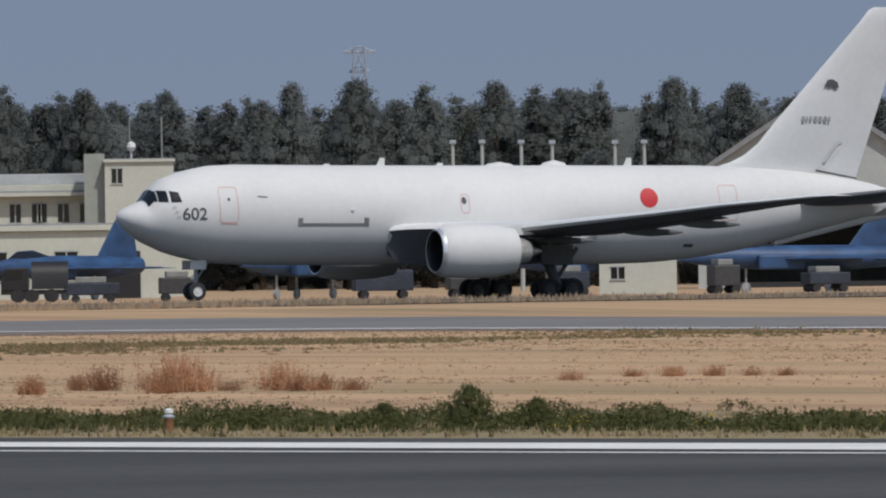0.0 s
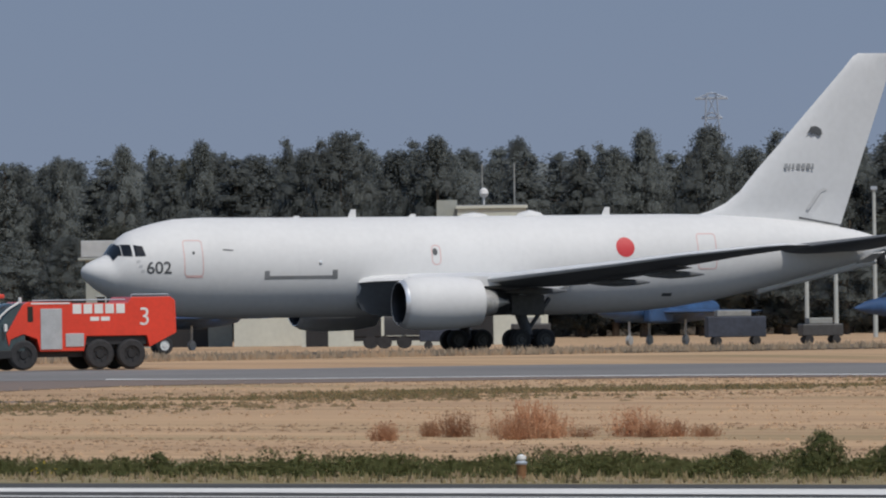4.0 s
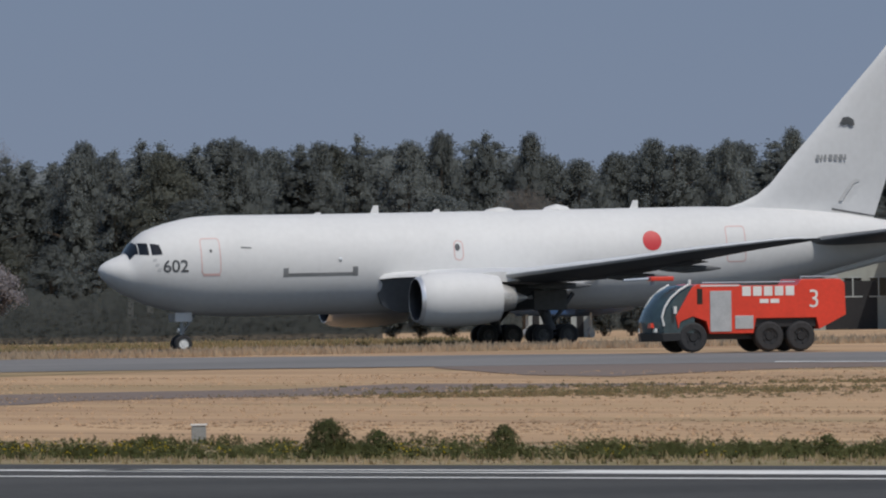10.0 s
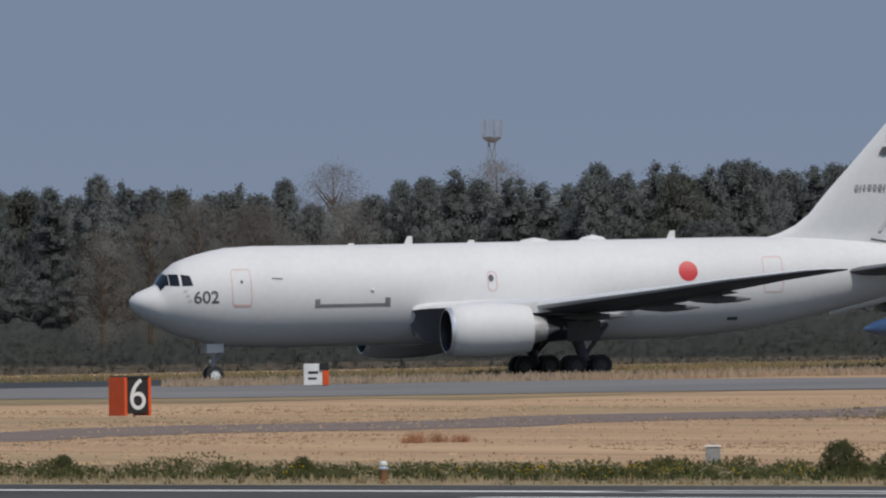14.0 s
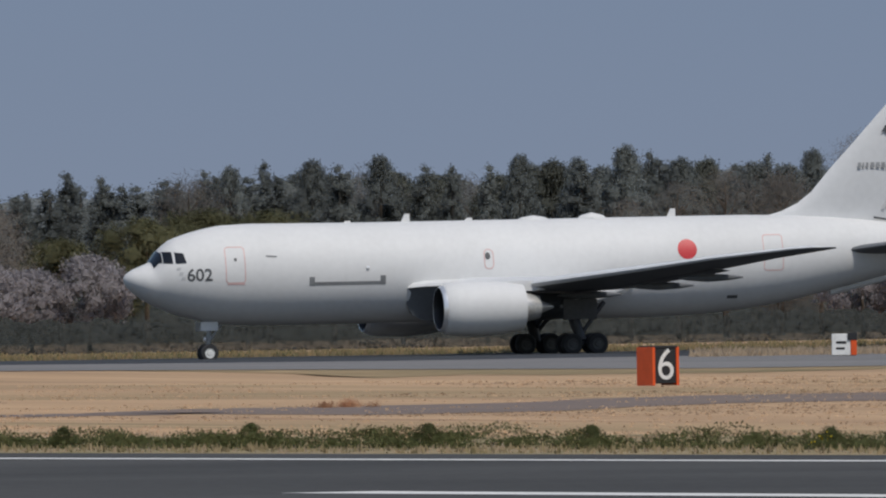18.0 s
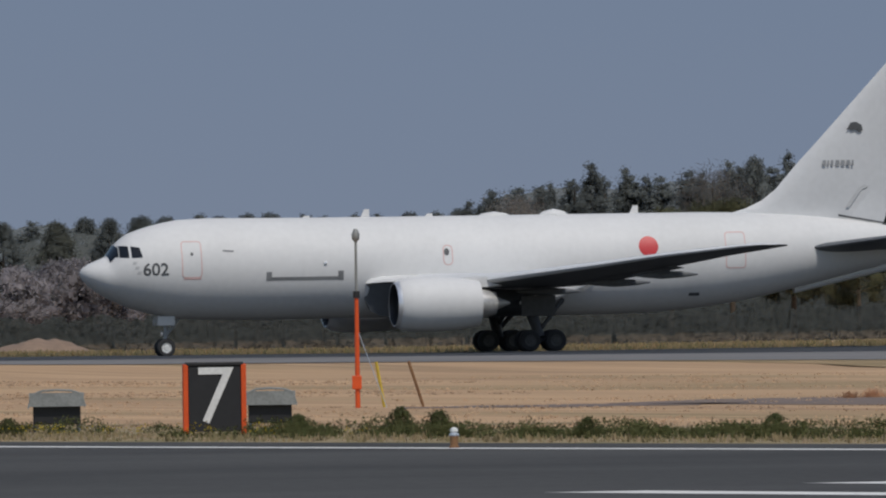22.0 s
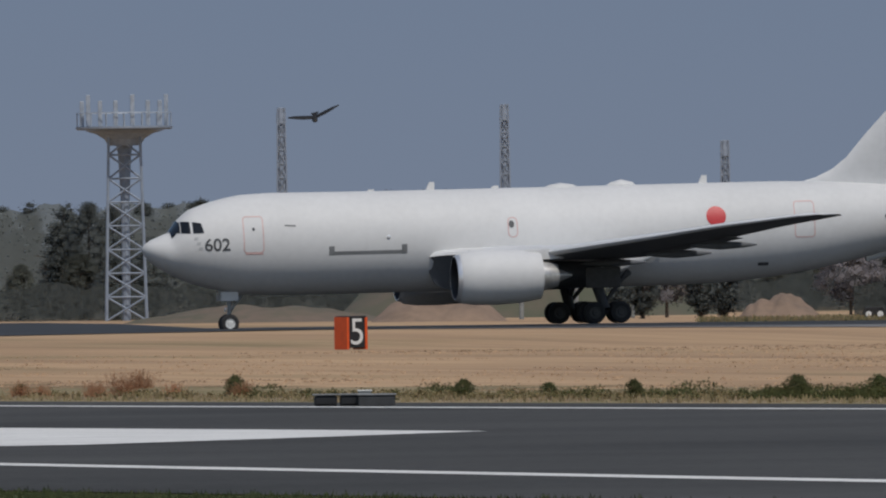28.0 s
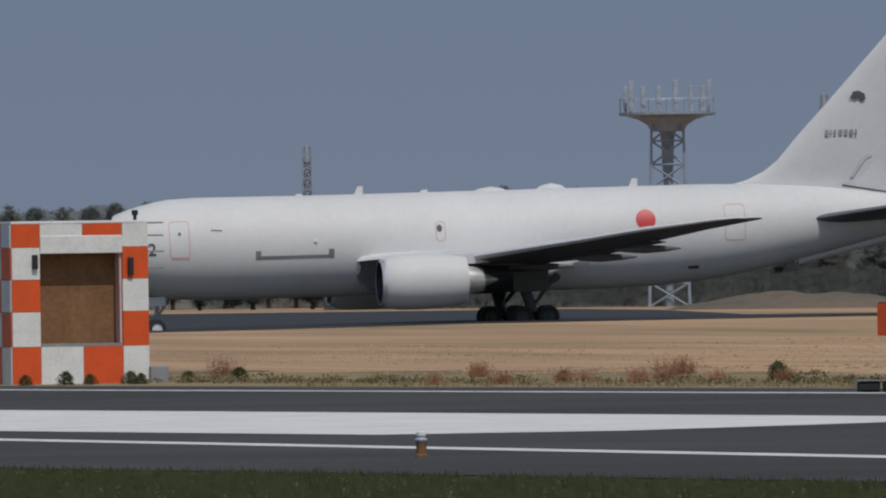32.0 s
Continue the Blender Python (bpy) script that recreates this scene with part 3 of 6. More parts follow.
        part("fan_disc", Mesh().lathe([(16.10, 0.032), (16.35, 0.231), (16.50, 0.315), (16.55, 1.092)], "x", (0, ey, ez), 32), M["fan"], nac, "dark engine fan", smooth=True)
        core = Mesh().lathe([(18.85, 0.903), (19.85, 0.861), (20.95, 0.609), (20.95, 0.525), (20.45, 0.525)], "x", (0, ey, ez), 28).lathe([(20.35, 0.420), (20.95, 0.378), (21.75, 0.063)], "x", (0, ey, ez), 24)
        part("exhaust_core", core, M["exhaust"], nac, "bare metal exhaust core", smooth=True)
        pyl = Mesh().loft([[Vector((x0, ey - 0.03, z)), Vector((x0 + 0.5, ey - 0.22, z)), Vector((x1 - 0.5, ey - 0.22, z)), Vector((x1, ey, z)), Vector((x1 - 0.5, ey + 0.22, z)), Vector((x0 + 0.5, ey + 0.22, z))] for x0, x1, z in ((16.7, 21.2, 3.5), (17.4, 22.6, 3.95), (19.6, 23.8, 4.05))])
        part("pylon", pyl, M["white"], nac)
        part("strake", Mesh().box(16.3, ey - s * 0.9 - 0.02, ez + 1.05, 17.3, ey - s * 0.9 + 0.02, ez + 1.45), M["white"], nac)
        # tailplane, in the same grey with shade painted in
        part("tailplane", Mesh().loft([airfoil(x, s * y, z, c, t) for x, y, z, c, t in ((39.6, 1.0, 5.25, 6.0, 0.1), (42.8, 5.4, 5.75, 4.0, 0.1), (45.5, 9.1, 6.2, 2.3, 0.09), (46.2, 9.35, 6.22, 1.3, 0.06))]), M["wing"], air, "pale grey tailplane darkened with painted shade", smooth=True)
    # fin and rudder
    tail_edge = lambda z: 44.55 + (z - 6.64) * 0.357
    fins = [(36.6, 6.1, 0.05), (35.9, 7.25, 0.05), (36.9, 7.52, 0.055), (37.8, 7.94, 0.07), (38.6, 8.55, 0.09), (39.65, 9.75, 0.1), (41.05, 11.2, 0.1), (44.85, 15.25, 0.1), (45.45, 15.95, 0.09), (45.75, 16.10, 0.05)]
    part("fin", Mesh().loft([upright(x, z, tail_edge(z) - x, t) for x, z, t in fins]), M["fingrey"], air, "pale grey-white tail fin", smooth=True)
    part("rudder", Mesh().loft([upright(x, z, tail_edge(z) + 0.03 - x, t) for x, z, t in ((42.25, 6.74, 0.10), (43.35, 9.2, 0.10), (45.4, 13.6, 0.12), (46.45, 15.9, 0.12))]), M["fingrey"], air, "pale grey rudder", smooth=True)
    part("rudder_gap", Mesh().add([(42.0, -0.30, 7.02), (44.6, -0.12, 6.60), (44.6, -0.12, 6.68), (42.0, -0.30, 7.14)], [(0, 1, 2, 3)]), M["ink"], air, "dark gap under the rudder")
    part("rudder_stain", Mesh().add([(42.45, -0.22, 7.55), (42.62, -0.22, 7.5), (43.35, -0.2, 8.45), (43.75, -0.2, 8.62), (43.5, -0.2, 8.72), (43.15, -0.2, 8.5)], [(0, 1, 2, 3, 4, 5)]), M["faint"], air, "faint grey streak on the rudder")
    part("squadron_badge", Mesh().add([(42.50, -0.345, 11.66), (42.72, -0.347, 11.80), (42.78, -0.35, 11.66), (43.05, -0.35, 11.74), (43.20, -0.35, 11.55), (43.42, -0.35, 11.66), (43.36, -0.35, 11.95), (43.05, -0.35, 12.12), (42.75, -0.348, 12.08)], [(0, 1, 8), (1, 2, 3, 7, 8), (3, 4, 5, 6, 7)]), M["ink"], air, "dark badge on the fin")
    for k, (x, w) in enumerate(((41.15, 0.22), (41.42, 0.10), (41.62, 0.14), (41.88, 0.24), (42.18, 0.24), (42.48, 0.24), (42.78, 0.12))):
        part("serial_mark", Mesh().add([(x, -0.37, 9.76), (x + w * 0.85, -0.37, 9.76), (x + w * 0.85, -0.37, 10.06), (x, -0.37, 10.06)], [(0, 1, 2, 3)]), M["mark"], air)
    # cockpit windows
    for side in (-1, 1):
        for corners in (((1.46, 5.40), (1.86, 5.38), (1.93, 5.97), (1.80, 5.90)), ((1.90, 5.37), (2.37, 5.34), (2.37, 5.97), (1.97, 5.99)), ((2.50, 5.34), (3.06, 5.36), (2.94, 5.88), (2.50, 5.96))):
            part("cockpit_window", pane(*corners, side), M["glass"], air, "dark cockpit side window")
        front = []
        for x, z0, z1 in ((1.47, 0, 0), (1.60, 0, 0), (1.74, 0, 0), (1.88, 0, 0)):
            top, bot, w = hull(x)
            for phi in (1.5, 14, 26, 38, 48):
                front.append(Vector((x - 0.02, side * w * math.sin(radians(phi)), (top + bot) / 2 + (top - bot) / 2 * math.cos(radians(phi)) + 0.025)))
        part("windscreen", Mesh().add(front, [(j * 5 + i, j * 5 + i + 1, j * 5 + i + 6, j * 5 + i + 5) for j in range(3) for i in range(4)]), M["glass"], air, "dark cockpit windscreen")
    # markings on the port side
    disc = [(30.86 + 0.54 * math.cos(a), 5.56 + 0.54 * math.sin(a)) for a in np.linspace(0, 6.2832, 33)[:-1]]
    part("roundel", decal(disc), M["red"], air, "solid red roundel")
    word("602", 0.92, M["ink"], air, "nose_number", (3.72, 4.68), "dark grey nose number")
    for x0, z0, x1, z1, r in ((5.10, 4.22, 6.20, 6.20, 0.2), (35.15, 4.3, 36.3, 6.28, 0.2), (19.45, 4.70, 20.0, 5.80, 0.26)):
        part("door_outline", frame_decal(x0, z0, x1, z1, 0.055, r), M["pink"], air, "faint red door outline")
    part("porthole", decal([(19.66 + 0.15 * math.cos(a), 5.42 + 0.2 * math.sin(a)) for a in np.linspace(0, 6.2832, 13)[:-1]]), M["ink"], air, "small dark round window")
    part("porthole", decal([(5.66 + 0.08 * math.cos(a), 5.5 + 0.1 * math.sin(a)) for a in np.linspace(0, 6.2832, 9)[:-1]]), M["ink"], air)
    part("door_sill", decal([(5.2, 4.14), (6.15, 4.14), (6.15, 4.22), (5.2, 4.22)]), M["pink"], air)
    part("panel_line", decal([(9.8, 4.02), (13.9, 4.02), (13.9, 4.20), (9.8, 4.20)]), M["slot"], air, "dark grey hull panel line")
    part("panel_line", decal([(9.7, 4.0), (10.0, 4.0), (10.0, 4.48), (9.7, 4.48)]), M["slot"], air)
    part("panel_line", decal([(13.65, 4.0), (13.95, 4.0), (13.95, 4.5), (13.65, 4.5)]), M["slot"], air)
    for x, z in ((2.62, 4.72), (2.72, 4.45), (2.5, 4.98)):
        part("stencil", decal([(x, z), (x + 0.2, z), (x + 0.26, z + 0.16), (x + 0.06, z + 0.16)]), M["faint"], air)
    part("stencil", decal([(7.35, 5.62), (7.95, 5.58), (7.95, 5.66), (7.35, 5.7)]), M["slot"], air)
    part("hull_lamp", Mesh().lathe([(-0.08, 0.02), (-0.06, 0.09), (0, 0.11)], "y", skin(12.95, 4.9, 0), 12, True), M["lip"], air, "small bright lamp", smooth=True)
    # aerials and humps on the crown
    for x, h in ((15.5, 0.42), (30.4, 0.42), (19.0, 0.14), (12.2, 0.10)):
        part("blade_aerial", Mesh().loft([[Vector((x, -0.03, 7.3)), Vector((x + 0.5, -0.03, 7.3)), Vector((x + 0.5, 0.03, 7.3)), Vector((x, 0.03, 7.3))], [Vector((x + 0.22, -0.015, 7.36 + h)), Vector((x + 0.5, -0.015, 7.36 + h)), Vector((x + 0.5, 0.015, 7.36 + h)), Vector((x + 0.22, 0.015, 7.36 + h))]]), M["white"], air)
    for x, l, h in ((22.9, 1.9, 0.20), (26.2, 1.7, 0.30)):
        hump = [[Vector((x + l * (u - 0.5), 0.55 * r * math.cos(a), 7.30 + (h + 0.06) * r * math.sin(a))) for a in np.linspace(0, 6.2832, 17)[:-1]] for u, r in ((0, 0.05), (0.15, 0.6), (0.5, 1), (0.85, 0.6), (1, 0.05))]
        part("aerial_hump", Mesh().loft(hump), M["white"], air, smooth=True)
    # refuelling boom under the tail
    boom = part("refuelling_boom", Mesh().tube((39.5, 0, 3.15), (46.6, 0, 4.70), 0.26, 0.22, 14).tube((46.6, 0, 4.70), (47.7, 0, 4.95), 0.12, 0.09, 10), M["white"], air, "white refuelling boom", smooth=True)
    for s in (-1, 1):
        part("boom_fin", Mesh().loft([[Vector((45.4, s * 0.15, 4.5)), Vector((46.5, s * 0.15, 4.7)), Vector((46.4, s * 0.22, 4.62))], [Vector((45.9, s * 1.25, 5.05)), Vector((46.7, s * 1.25, 5.2)), Vector((46.6, s * 1.3, 5.12))]]), M["white"], boom)
    part("boom_pod", Mesh().lathe([(45.6, 0.03), (45.75, 0.18), (46.2, 0.24), (46.7, 0.2)], "x", (0, 0, 5.5), 12), M["white"], boom, smooth=True)
    part("boom_nozzle", Mesh().lathe([(4.42, 0.02), (4.5, 0.2), (4.8, 0.3), (5.3, 0.32), (5.6, 0.24), (5.7, 0.03)], "z", (46.92, 0, 0), 14), M["black"], boom, "black boom end", smooth=True)
    part("aft_vent", decal([(33.2, 2.85), (33.8, 2.85), (33.8, 3.02), (33.2, 3.02)]), M["ink"], air)
    # undercarriage
    ng = part("nose_gear", Mesh().tube((4.75, 0, 2.2), (4.62, 0, 0.5), 0.13, 0.11, 12).tube((4.62, -0.42, 0.5), (4.62, 0.42, 0.5), 0.08, 0.08, 8).tube((5.5, 0, 2.2), (4.68, 0, 1.1), 0.07, 0.07, 8), M["strut"], air, "grey nose undercarriage leg", smooth=True)
    for s in (-1, 1):
        part("gear_door", Mesh().box(4.12, s * 0.55 - 0.03, 1.7, 5.08, s * 0.55 + 0.03, 2.2), M["white"], ng, "white nose gear door", bevel=0.02)
    part("taxi_lamp", Mesh().tube((4.45, -0.2, 1.25), (4.38, -0.2, 1.25), 0.12, 0.12, 12), M["lip"], ng)
    t, h = wheel_mesh(0.5, 0.34)
    tm, hm = t.data("tyre", M["tyre"], True), h.data("rim", M["hub"], True)
    spin = []
    for s in (-1, 1):
        w = part("wheel", Mesh().tube((0, -0.14, 0), (0, 0.14, 0), 0.12, n=10), M["strut"], air)
        part("tyre", tm, None, w, "black rubber tyre"), part("rim", hm, None, w, "white wheel hub")
        spin.append((w, (4.62, s * 0.33, 0.5), 0.5))
    t, h = wheel_mesh(0.585, 0.46)
    tm, hm = t.data("tyre", M["tyre"], True), h.data("rim", M["rimdark"], True)
    for s in (-1, 1):
        y = s * 4.65
        leg = Mesh().tube((23.6, s * 4.0, 3.0), (24.2, y, 0.75), 0.34, 0.28, 14).tube((23.45, y, 0.585), (24.95, y, 0.585), 0.13, 0.13, 10)
        leg.tube((24.1, s * 2.4, 2.3), (24.2, y, 1.4), 0.13, 0.12, 8).tube((25.6, s * 4.2, 2.8), (24.25, y, 1.2), 0.13, 0.11, 8)
        for x in (23.49, 24.91):
            leg.tube((x, y - 0.57, 0.585), (x, y + 0.57, 0.585), 0.09, 0.09, 8)
        g = part("main_gear", leg, M["rimdark"], air, "grey main undercarriage bogie", smooth=True)
        part("gear_door", Mesh().box(23.1, y - s * -0.35 - 0.03, 1.9, 25.0, y - s * -0.35 + 0.03, 3.0), M["rimdark"], g, "dark main gear door", bevel=0.02)
        for x in (23.49, 24.91):
            for d in (-0.57, 0.57):
                w = part("wheel", Mesh().tube((0, -0.2, 0), (0, 0.2, 0), 0.12, n=8), M["strut"], air)
                part("tyre", tm, None, w, "black rubber tyre"), part("rim", hm, None, w)
                spin.append((w, (x, y + d, 0.585), 0.585))
    return air, spin


aircraft, aircraft_wheels = build_aircraft()


def stand(az, d, turn=0.0, z=None):
    """A pose on the ground there; local x to the right, y away from the camera."""
    p = plan(az, d)
    return pose(p.x, p.y, level(p.x, p.y) if z is None else z, 0, 0, turn - az)


def flat_word(text, size, material, parent, name, at, label="", thick=0.01):
    cu = bpy.data.curves.new(name, "FONT")
    cu.body, cu.size, cu.align_x, cu.align_y, cu.extrude, cu.offset = text, size, "CENTER", "CENTER", thick, -0.004 * size
    ob = new(name, cu)
    cu.materials.append(material)
    ob.parent, ob.matrix_local = parent, at
    if label:
        ob["label"] = label
    return ob


# ---- the fire engine, parked on the strip; x aft from its front ----
def build_fire_engine():
    e = thing("fire_engine", "red six-wheeled airport fire engine parked on the concrete", "fire engine")
    prof = [(1.75, 1.15), (1.62, 1.75), (2.1, 2.55), (2.5, 3.2), (2.75, 3.32), (5.0, 3.28), (5.0, 3.22), (7.9, 3.22), (8.1, 3.5), (10.1, 3.5), (10.35, 3.3), (10.4, 1.75), (9.0, 1.05), (8.86, 1.62), (5.76, 1.62), (5.62, 0.9), (3.35, 0.9), (3.2, 1.5), (2.5, 1.75), (1.85, 1.5)]
    body = Mesh().loft([[Vector((x, y, z)) for x, z in prof] for y in (-1.48, 1.48)])
    part("body", body, M["fire"], e, "glossy red bodywork", bevel=0.05)
    cab = [[Vector((x, y, z)) for x, z in ((a, 0.95), (a - 0.12, 1.5), (a + 0.15, 2.1), (a + 0.75, 2.85), (a + 1.45, 3.25), (2.6, 3.28), (2.6, 0.95))] for y, a in ((-1.42, 1.05), (-1.15, 0.72), (-0.6, 0.5), (0, 0.45), (0.6, 0.5), (1.15, 0.72), (1.42, 1.05))]
    part("cab_glass", Mesh().loft(cab), M["cabglass"], e, "dark wrap-round windscreen", smooth=True)
    for s in (-1, 1):
        arch = [(1.02, 1.30), (0.92, 1.75), (1.06, 2.2), (1.36, 2.65), (1.8, 3.02), (2.3, 3.30)]
        a = Mesh()
        for p, q in zip(arch, arch[1:]):
            a.tube((p[0], s * 1.44, p[1]), (q[0], s * 1.44, q[1]), 0.055, n=6)
        part("windscreen_frame", a, M["paint"], e, "white windscreen frame", smooth=True)
        part("mirror", Mesh().box(1.45, s * 1.62 - 0.1, 1.9, 1.6, s * 1.62 + 0.1, 2.25), M["paint"], e, bevel=0.02)
        part("side_window", Mesh().box(2.72, s * 1.492 - 0.006, 2.35, 3.0, s * 1.492 + 0.006, 3.1), M["glass"], e)
        part("roller_shutter", Mesh().box(3.38, s * 1.50 - 0.02, 1.0, 4.48, s * 1.50 + 0.02, 2.98), M["shutter"], e, "grey aluminium roller shutter", bevel=0.01)
        part("locker_panel", Mesh().box(4.66, s * 1.50 - 0.02, 1.12, 5.6, s * 1.50 + 0.02, 1.76), M["shutter"], e, "grey aluminium locker panel", bevel=0.01)
        part("headlight", Mesh().box(0.62, s * 1.05 - 0.2, 1.0, 0.74, s * 1.05 + 0.2, 1.2), M["lip"], e)
    part("bumper", Mesh().loft([[Vector((x, y, z)) for x, z in ((a, 0.55), (a - 0.08, 0.95), (2.0, 0.98), (2.0, 0.6))] for y, a in ((-1.45, 1.0), (-1.1, 0.6), (0, 0.35), (1.1, 0.6), (1.45, 1.0))]), M["black"], e, "black front bumper", bevel=0.02)
    part("front_badge", Mesh().box(0.45, -1.1, 1.22, 0.75, -0.6, 1.45), M["fire"], e)
    part("chassis", Mesh().box(1.8, -0.95, 0.62, 8.9, 0.95, 1.2), M["black"], e)
    part("bumper_monitor", Mesh().tube((-0.6, -0.2, 3.55), (0.9, -0.1, 3.62), 0.06, 0.08, 8).tube((0.9, -0.1, 3.3), (0.9, -0.1, 3.6), 0.12, 0.1, 8), M["steel"], e, "grey roof monitor barrel")
    part("roof_monitor", Mesh().box(0.7, -0.5, 3.5, 1.9, 0.2, 3.72), M["fire"], e, "red roof monitor", bevel=0.05)
    part("beacon", Mesh().tube((2.5, -1.0, 3.3), (2.5, -1.0, 3.55), 0.09, 0.08, 10), M["paint"], e)
    part("roof_rail", Mesh().tube((3.0, -1.4, 3.38), (7.8, -1.4, 3.38), 0.035, n=6).tube((8.1, -1.4, 3.62), (10.0, -1.4, 3.62), 0.03, n=6).tube((8.1, -1.4, 3.5), (8.1, -1.4, 3.62), 0.03, n=6).tube((10, -1.4, 3.5), (10, -1.4, 3.62), 0.03, n=6), M["steel"], e)
    part("light_strip", Mesh().box(2.9, -1.5, 3.2, 4.9, -1.485, 3.27), M["paint"], e)
    for k in range(5):
        x = 5.05 + k * 0.56
        part("lettering_bar", Mesh().box(x, -1.50, 2.72, x + 0.44, -1.482, 3.18), M["paint"], e, "white lettering")
    for k in range(2):
        part("lettering_bar", Mesh().box(5.95 + k * 0.55, -1.50, 2.36, 6.4 + k * 0.55, -1.482, 2.56), M["paint"], e, "white lettering")
    flat_word("3", 1.25, M["paint"], e, "vehicle_number", pose(8.75, -1.492, 2.5, 90, 0, 0), "white vehicle number")
    t, h = wheel_mesh(0.74, 0.55)
    tm, hm = t.data("tyre", M["tyre"], True), h.data("rim", M["black"], True)
    for x in (2.52, 6.45, 8.08):
        for s in (-1, 1):
            w = part("wheel", Mesh().tube((0, -0.2, 0), (0, 0.2, 0), 0.2, n=8), M["black"], e, at=pose(x, s * 1.2, 0.74))
            part("tyre", tm, None, w, "large black tyre"), part("rim", hm, None, w)
        part("axle", Mesh().tube((x, -1.0, 0.74), (x, 1.0, 0.74), 0.12, n=8), M["black"], e)
    part("wheel_arch", Mesh().box(5.68, -1.3, 1.2, 8.9, 1.3, 1.7), M["black"], e)
    return e


engine = build_fire_engine()
FE = plan(18.857, 923)
engine.matrix_world = pose(FE.x - 6.25, FE.y, level(FE.x, FE.y) + 0.03, 0, 0, 0.5)
engine.scale = (0.97, 0.97, 0.97)


# ---- airfield signs and lights ----
def distance_sign(text, w, h, d, az, dist, turn, label):
    s = thing("distance_marker", label, "sign", "runway distance markers")
    part("board", Mesh().box(-w / 2 + 0.06, -d / 2, 0.12, w / 2 - 0.06, d / 2, h - 0.06), M["black"], s, "black board", bevel=0.02)
    for k in (-1, 1):
        part("side_panel", Mesh().box(k * w / 2 - 0.06, -d / 2 - 0.03, 0.05, k * w / 2 + 0.06, d / 2 + 0.03, h - 0.02), M["orange"], s, "orange side panel", bevel=0.015)
    part("cap", Mesh().box(-w / 2, -d / 2 - 0.03, h - 0.06, w / 2, d / 2 + 0.03, h + 0.03), M["black"], s, bevel=0.02)
    if text:
        flat_word(text, h * 1.12, M["paint"], s, "numeral", pose(0, -d / 2 - 0.012, h * 0.52, 90, 0, 0), "white numeral")
    s.matrix_world = stand(az, dist, turn)
    return s


distance_sign("7", 1.36, 1.72, 0.35, 12.655, 457, 3, "black runway distance marker with a white seven, orange sides")
distance_sign("6", 1.05, 1.45, 0.95, 15.497, 702, 35, "black runway distance marker with a white six, orange sides")
distance_sign("5", 0.95, 1.45, 0.9, 10.272, 832, 35, "black runway distance marker with a white five, orange sides")
E_ = thing("distance_marker", "small white and orange airfield marker board by the taxiway", "sign", "runway distance markers")
part("board", Mesh().box(-0.62, -0.2, 0.05, 0.30, 0.2, 1.1), M["paint"], E_, "white board", bevel=0.03)
part("side_panel", Mesh().box(0.31, -0.25, 0.05, 0.60, 0.25, 1.12), M["orange"], E_, "orange side panel", bevel=0.03)
part("hood", Mesh().box(0.16, -0.27, 0.78, 0.62, 0.2, 1.16), M["black"], E_, "black corner hood", bevel=0.02)
part("figure_bar", Mesh().box(-0.40, -0.215, 0.62, 0.10, -0.201, 0.74), M["black"], E_)
part("figure_bar", Mesh().box(-0.40, -0.215, 0.34, 0.02, -0.201, 0.44), M["black"], E_)
part("base", Mesh().box(-0.6, -0.15, -0.02, 0.55, 0.15, 0.06), M["grey"], E_)
E_.matrix_world = stand(16.045, 950, 0)


def edge_light():
    e = thing("runway_light", "small white runway edge light on a red base", "light", "runway edge lights")
    part("base", Mesh().lathe([(0, 0.11), (0.05, 0.11), (0.07, 0.09), (0.25, 0.085), (0.28, 0.10)], "z", n=14, caps=True), M["brown"], e, "red-brown stem", smooth=True)
    part("housing", Mesh().lathe([(0.28, 0.10), (0.31, 0.11), (0.34, 0.08)], "z", n=14, caps=True), M["steel"], e, "grey metal housing", smooth=True)
    part("lens", Mesh().lathe([(0.34, 0.06), (0.38, 0.085), (0.43, 0.08), (0.46, 0.02)], "z", n=14, caps=True), M["paint"], e, "white glass lens", smooth=True)
    return e


lamp = edge_light()
lamp.matrix_world = stand(20.117, 346)
for az, d in ((16.238, 386), (13.357, 408), (8.88, 322)):
    copy_thing(lamp, stand(az, d))


def hood(az, d, w, turn, label):
    """A grey curved hood over dark lamp units."""
    b = thing("light_hood", label, "airfield light", "light hoods")
    ring = [(-w / 2 - 0.0, 0.62), (-w / 2 + 0.1, 0.95), (-w / 4, 1.05), (0, 1.07), (w / 4, 1.05), (w / 2 - 0.1, 0.97), (w / 2, 0.66)]
    inner = [(x * 0.95, z - 0.05) for x, z in reversed(ring)]
    part("cover", Mesh().loft([[Vector((x, y, z)) for x, z in ring + inner] for y in (-0.55, 0.55)]), M["grey"], b, "grey weathered curved cover", bevel=0.01)
    part("cover_front", Mesh().box(-w / 2 + 0.05, -0.545, 0.64, w / 2 - 0.05, -0.52, 0.98), M["grey"], b)
    part("lamp_unit", Mesh().box(-w / 2 + 0.14, -0.4, 0.2, w / 2 - 0.14, 0.4, 0.66), M["black"], b, "dark lamp unit", bevel=0.03)
    for k in (-1, 1):
        part("leg", Mesh().tube((k * (w / 2 - 0.2), 0, 0), (k * (w / 2 - 0.2), 0, 0.3), 0.05, n=8), M["steel"], b)
    b.matrix_world = stand(az, d, turn)
    return b


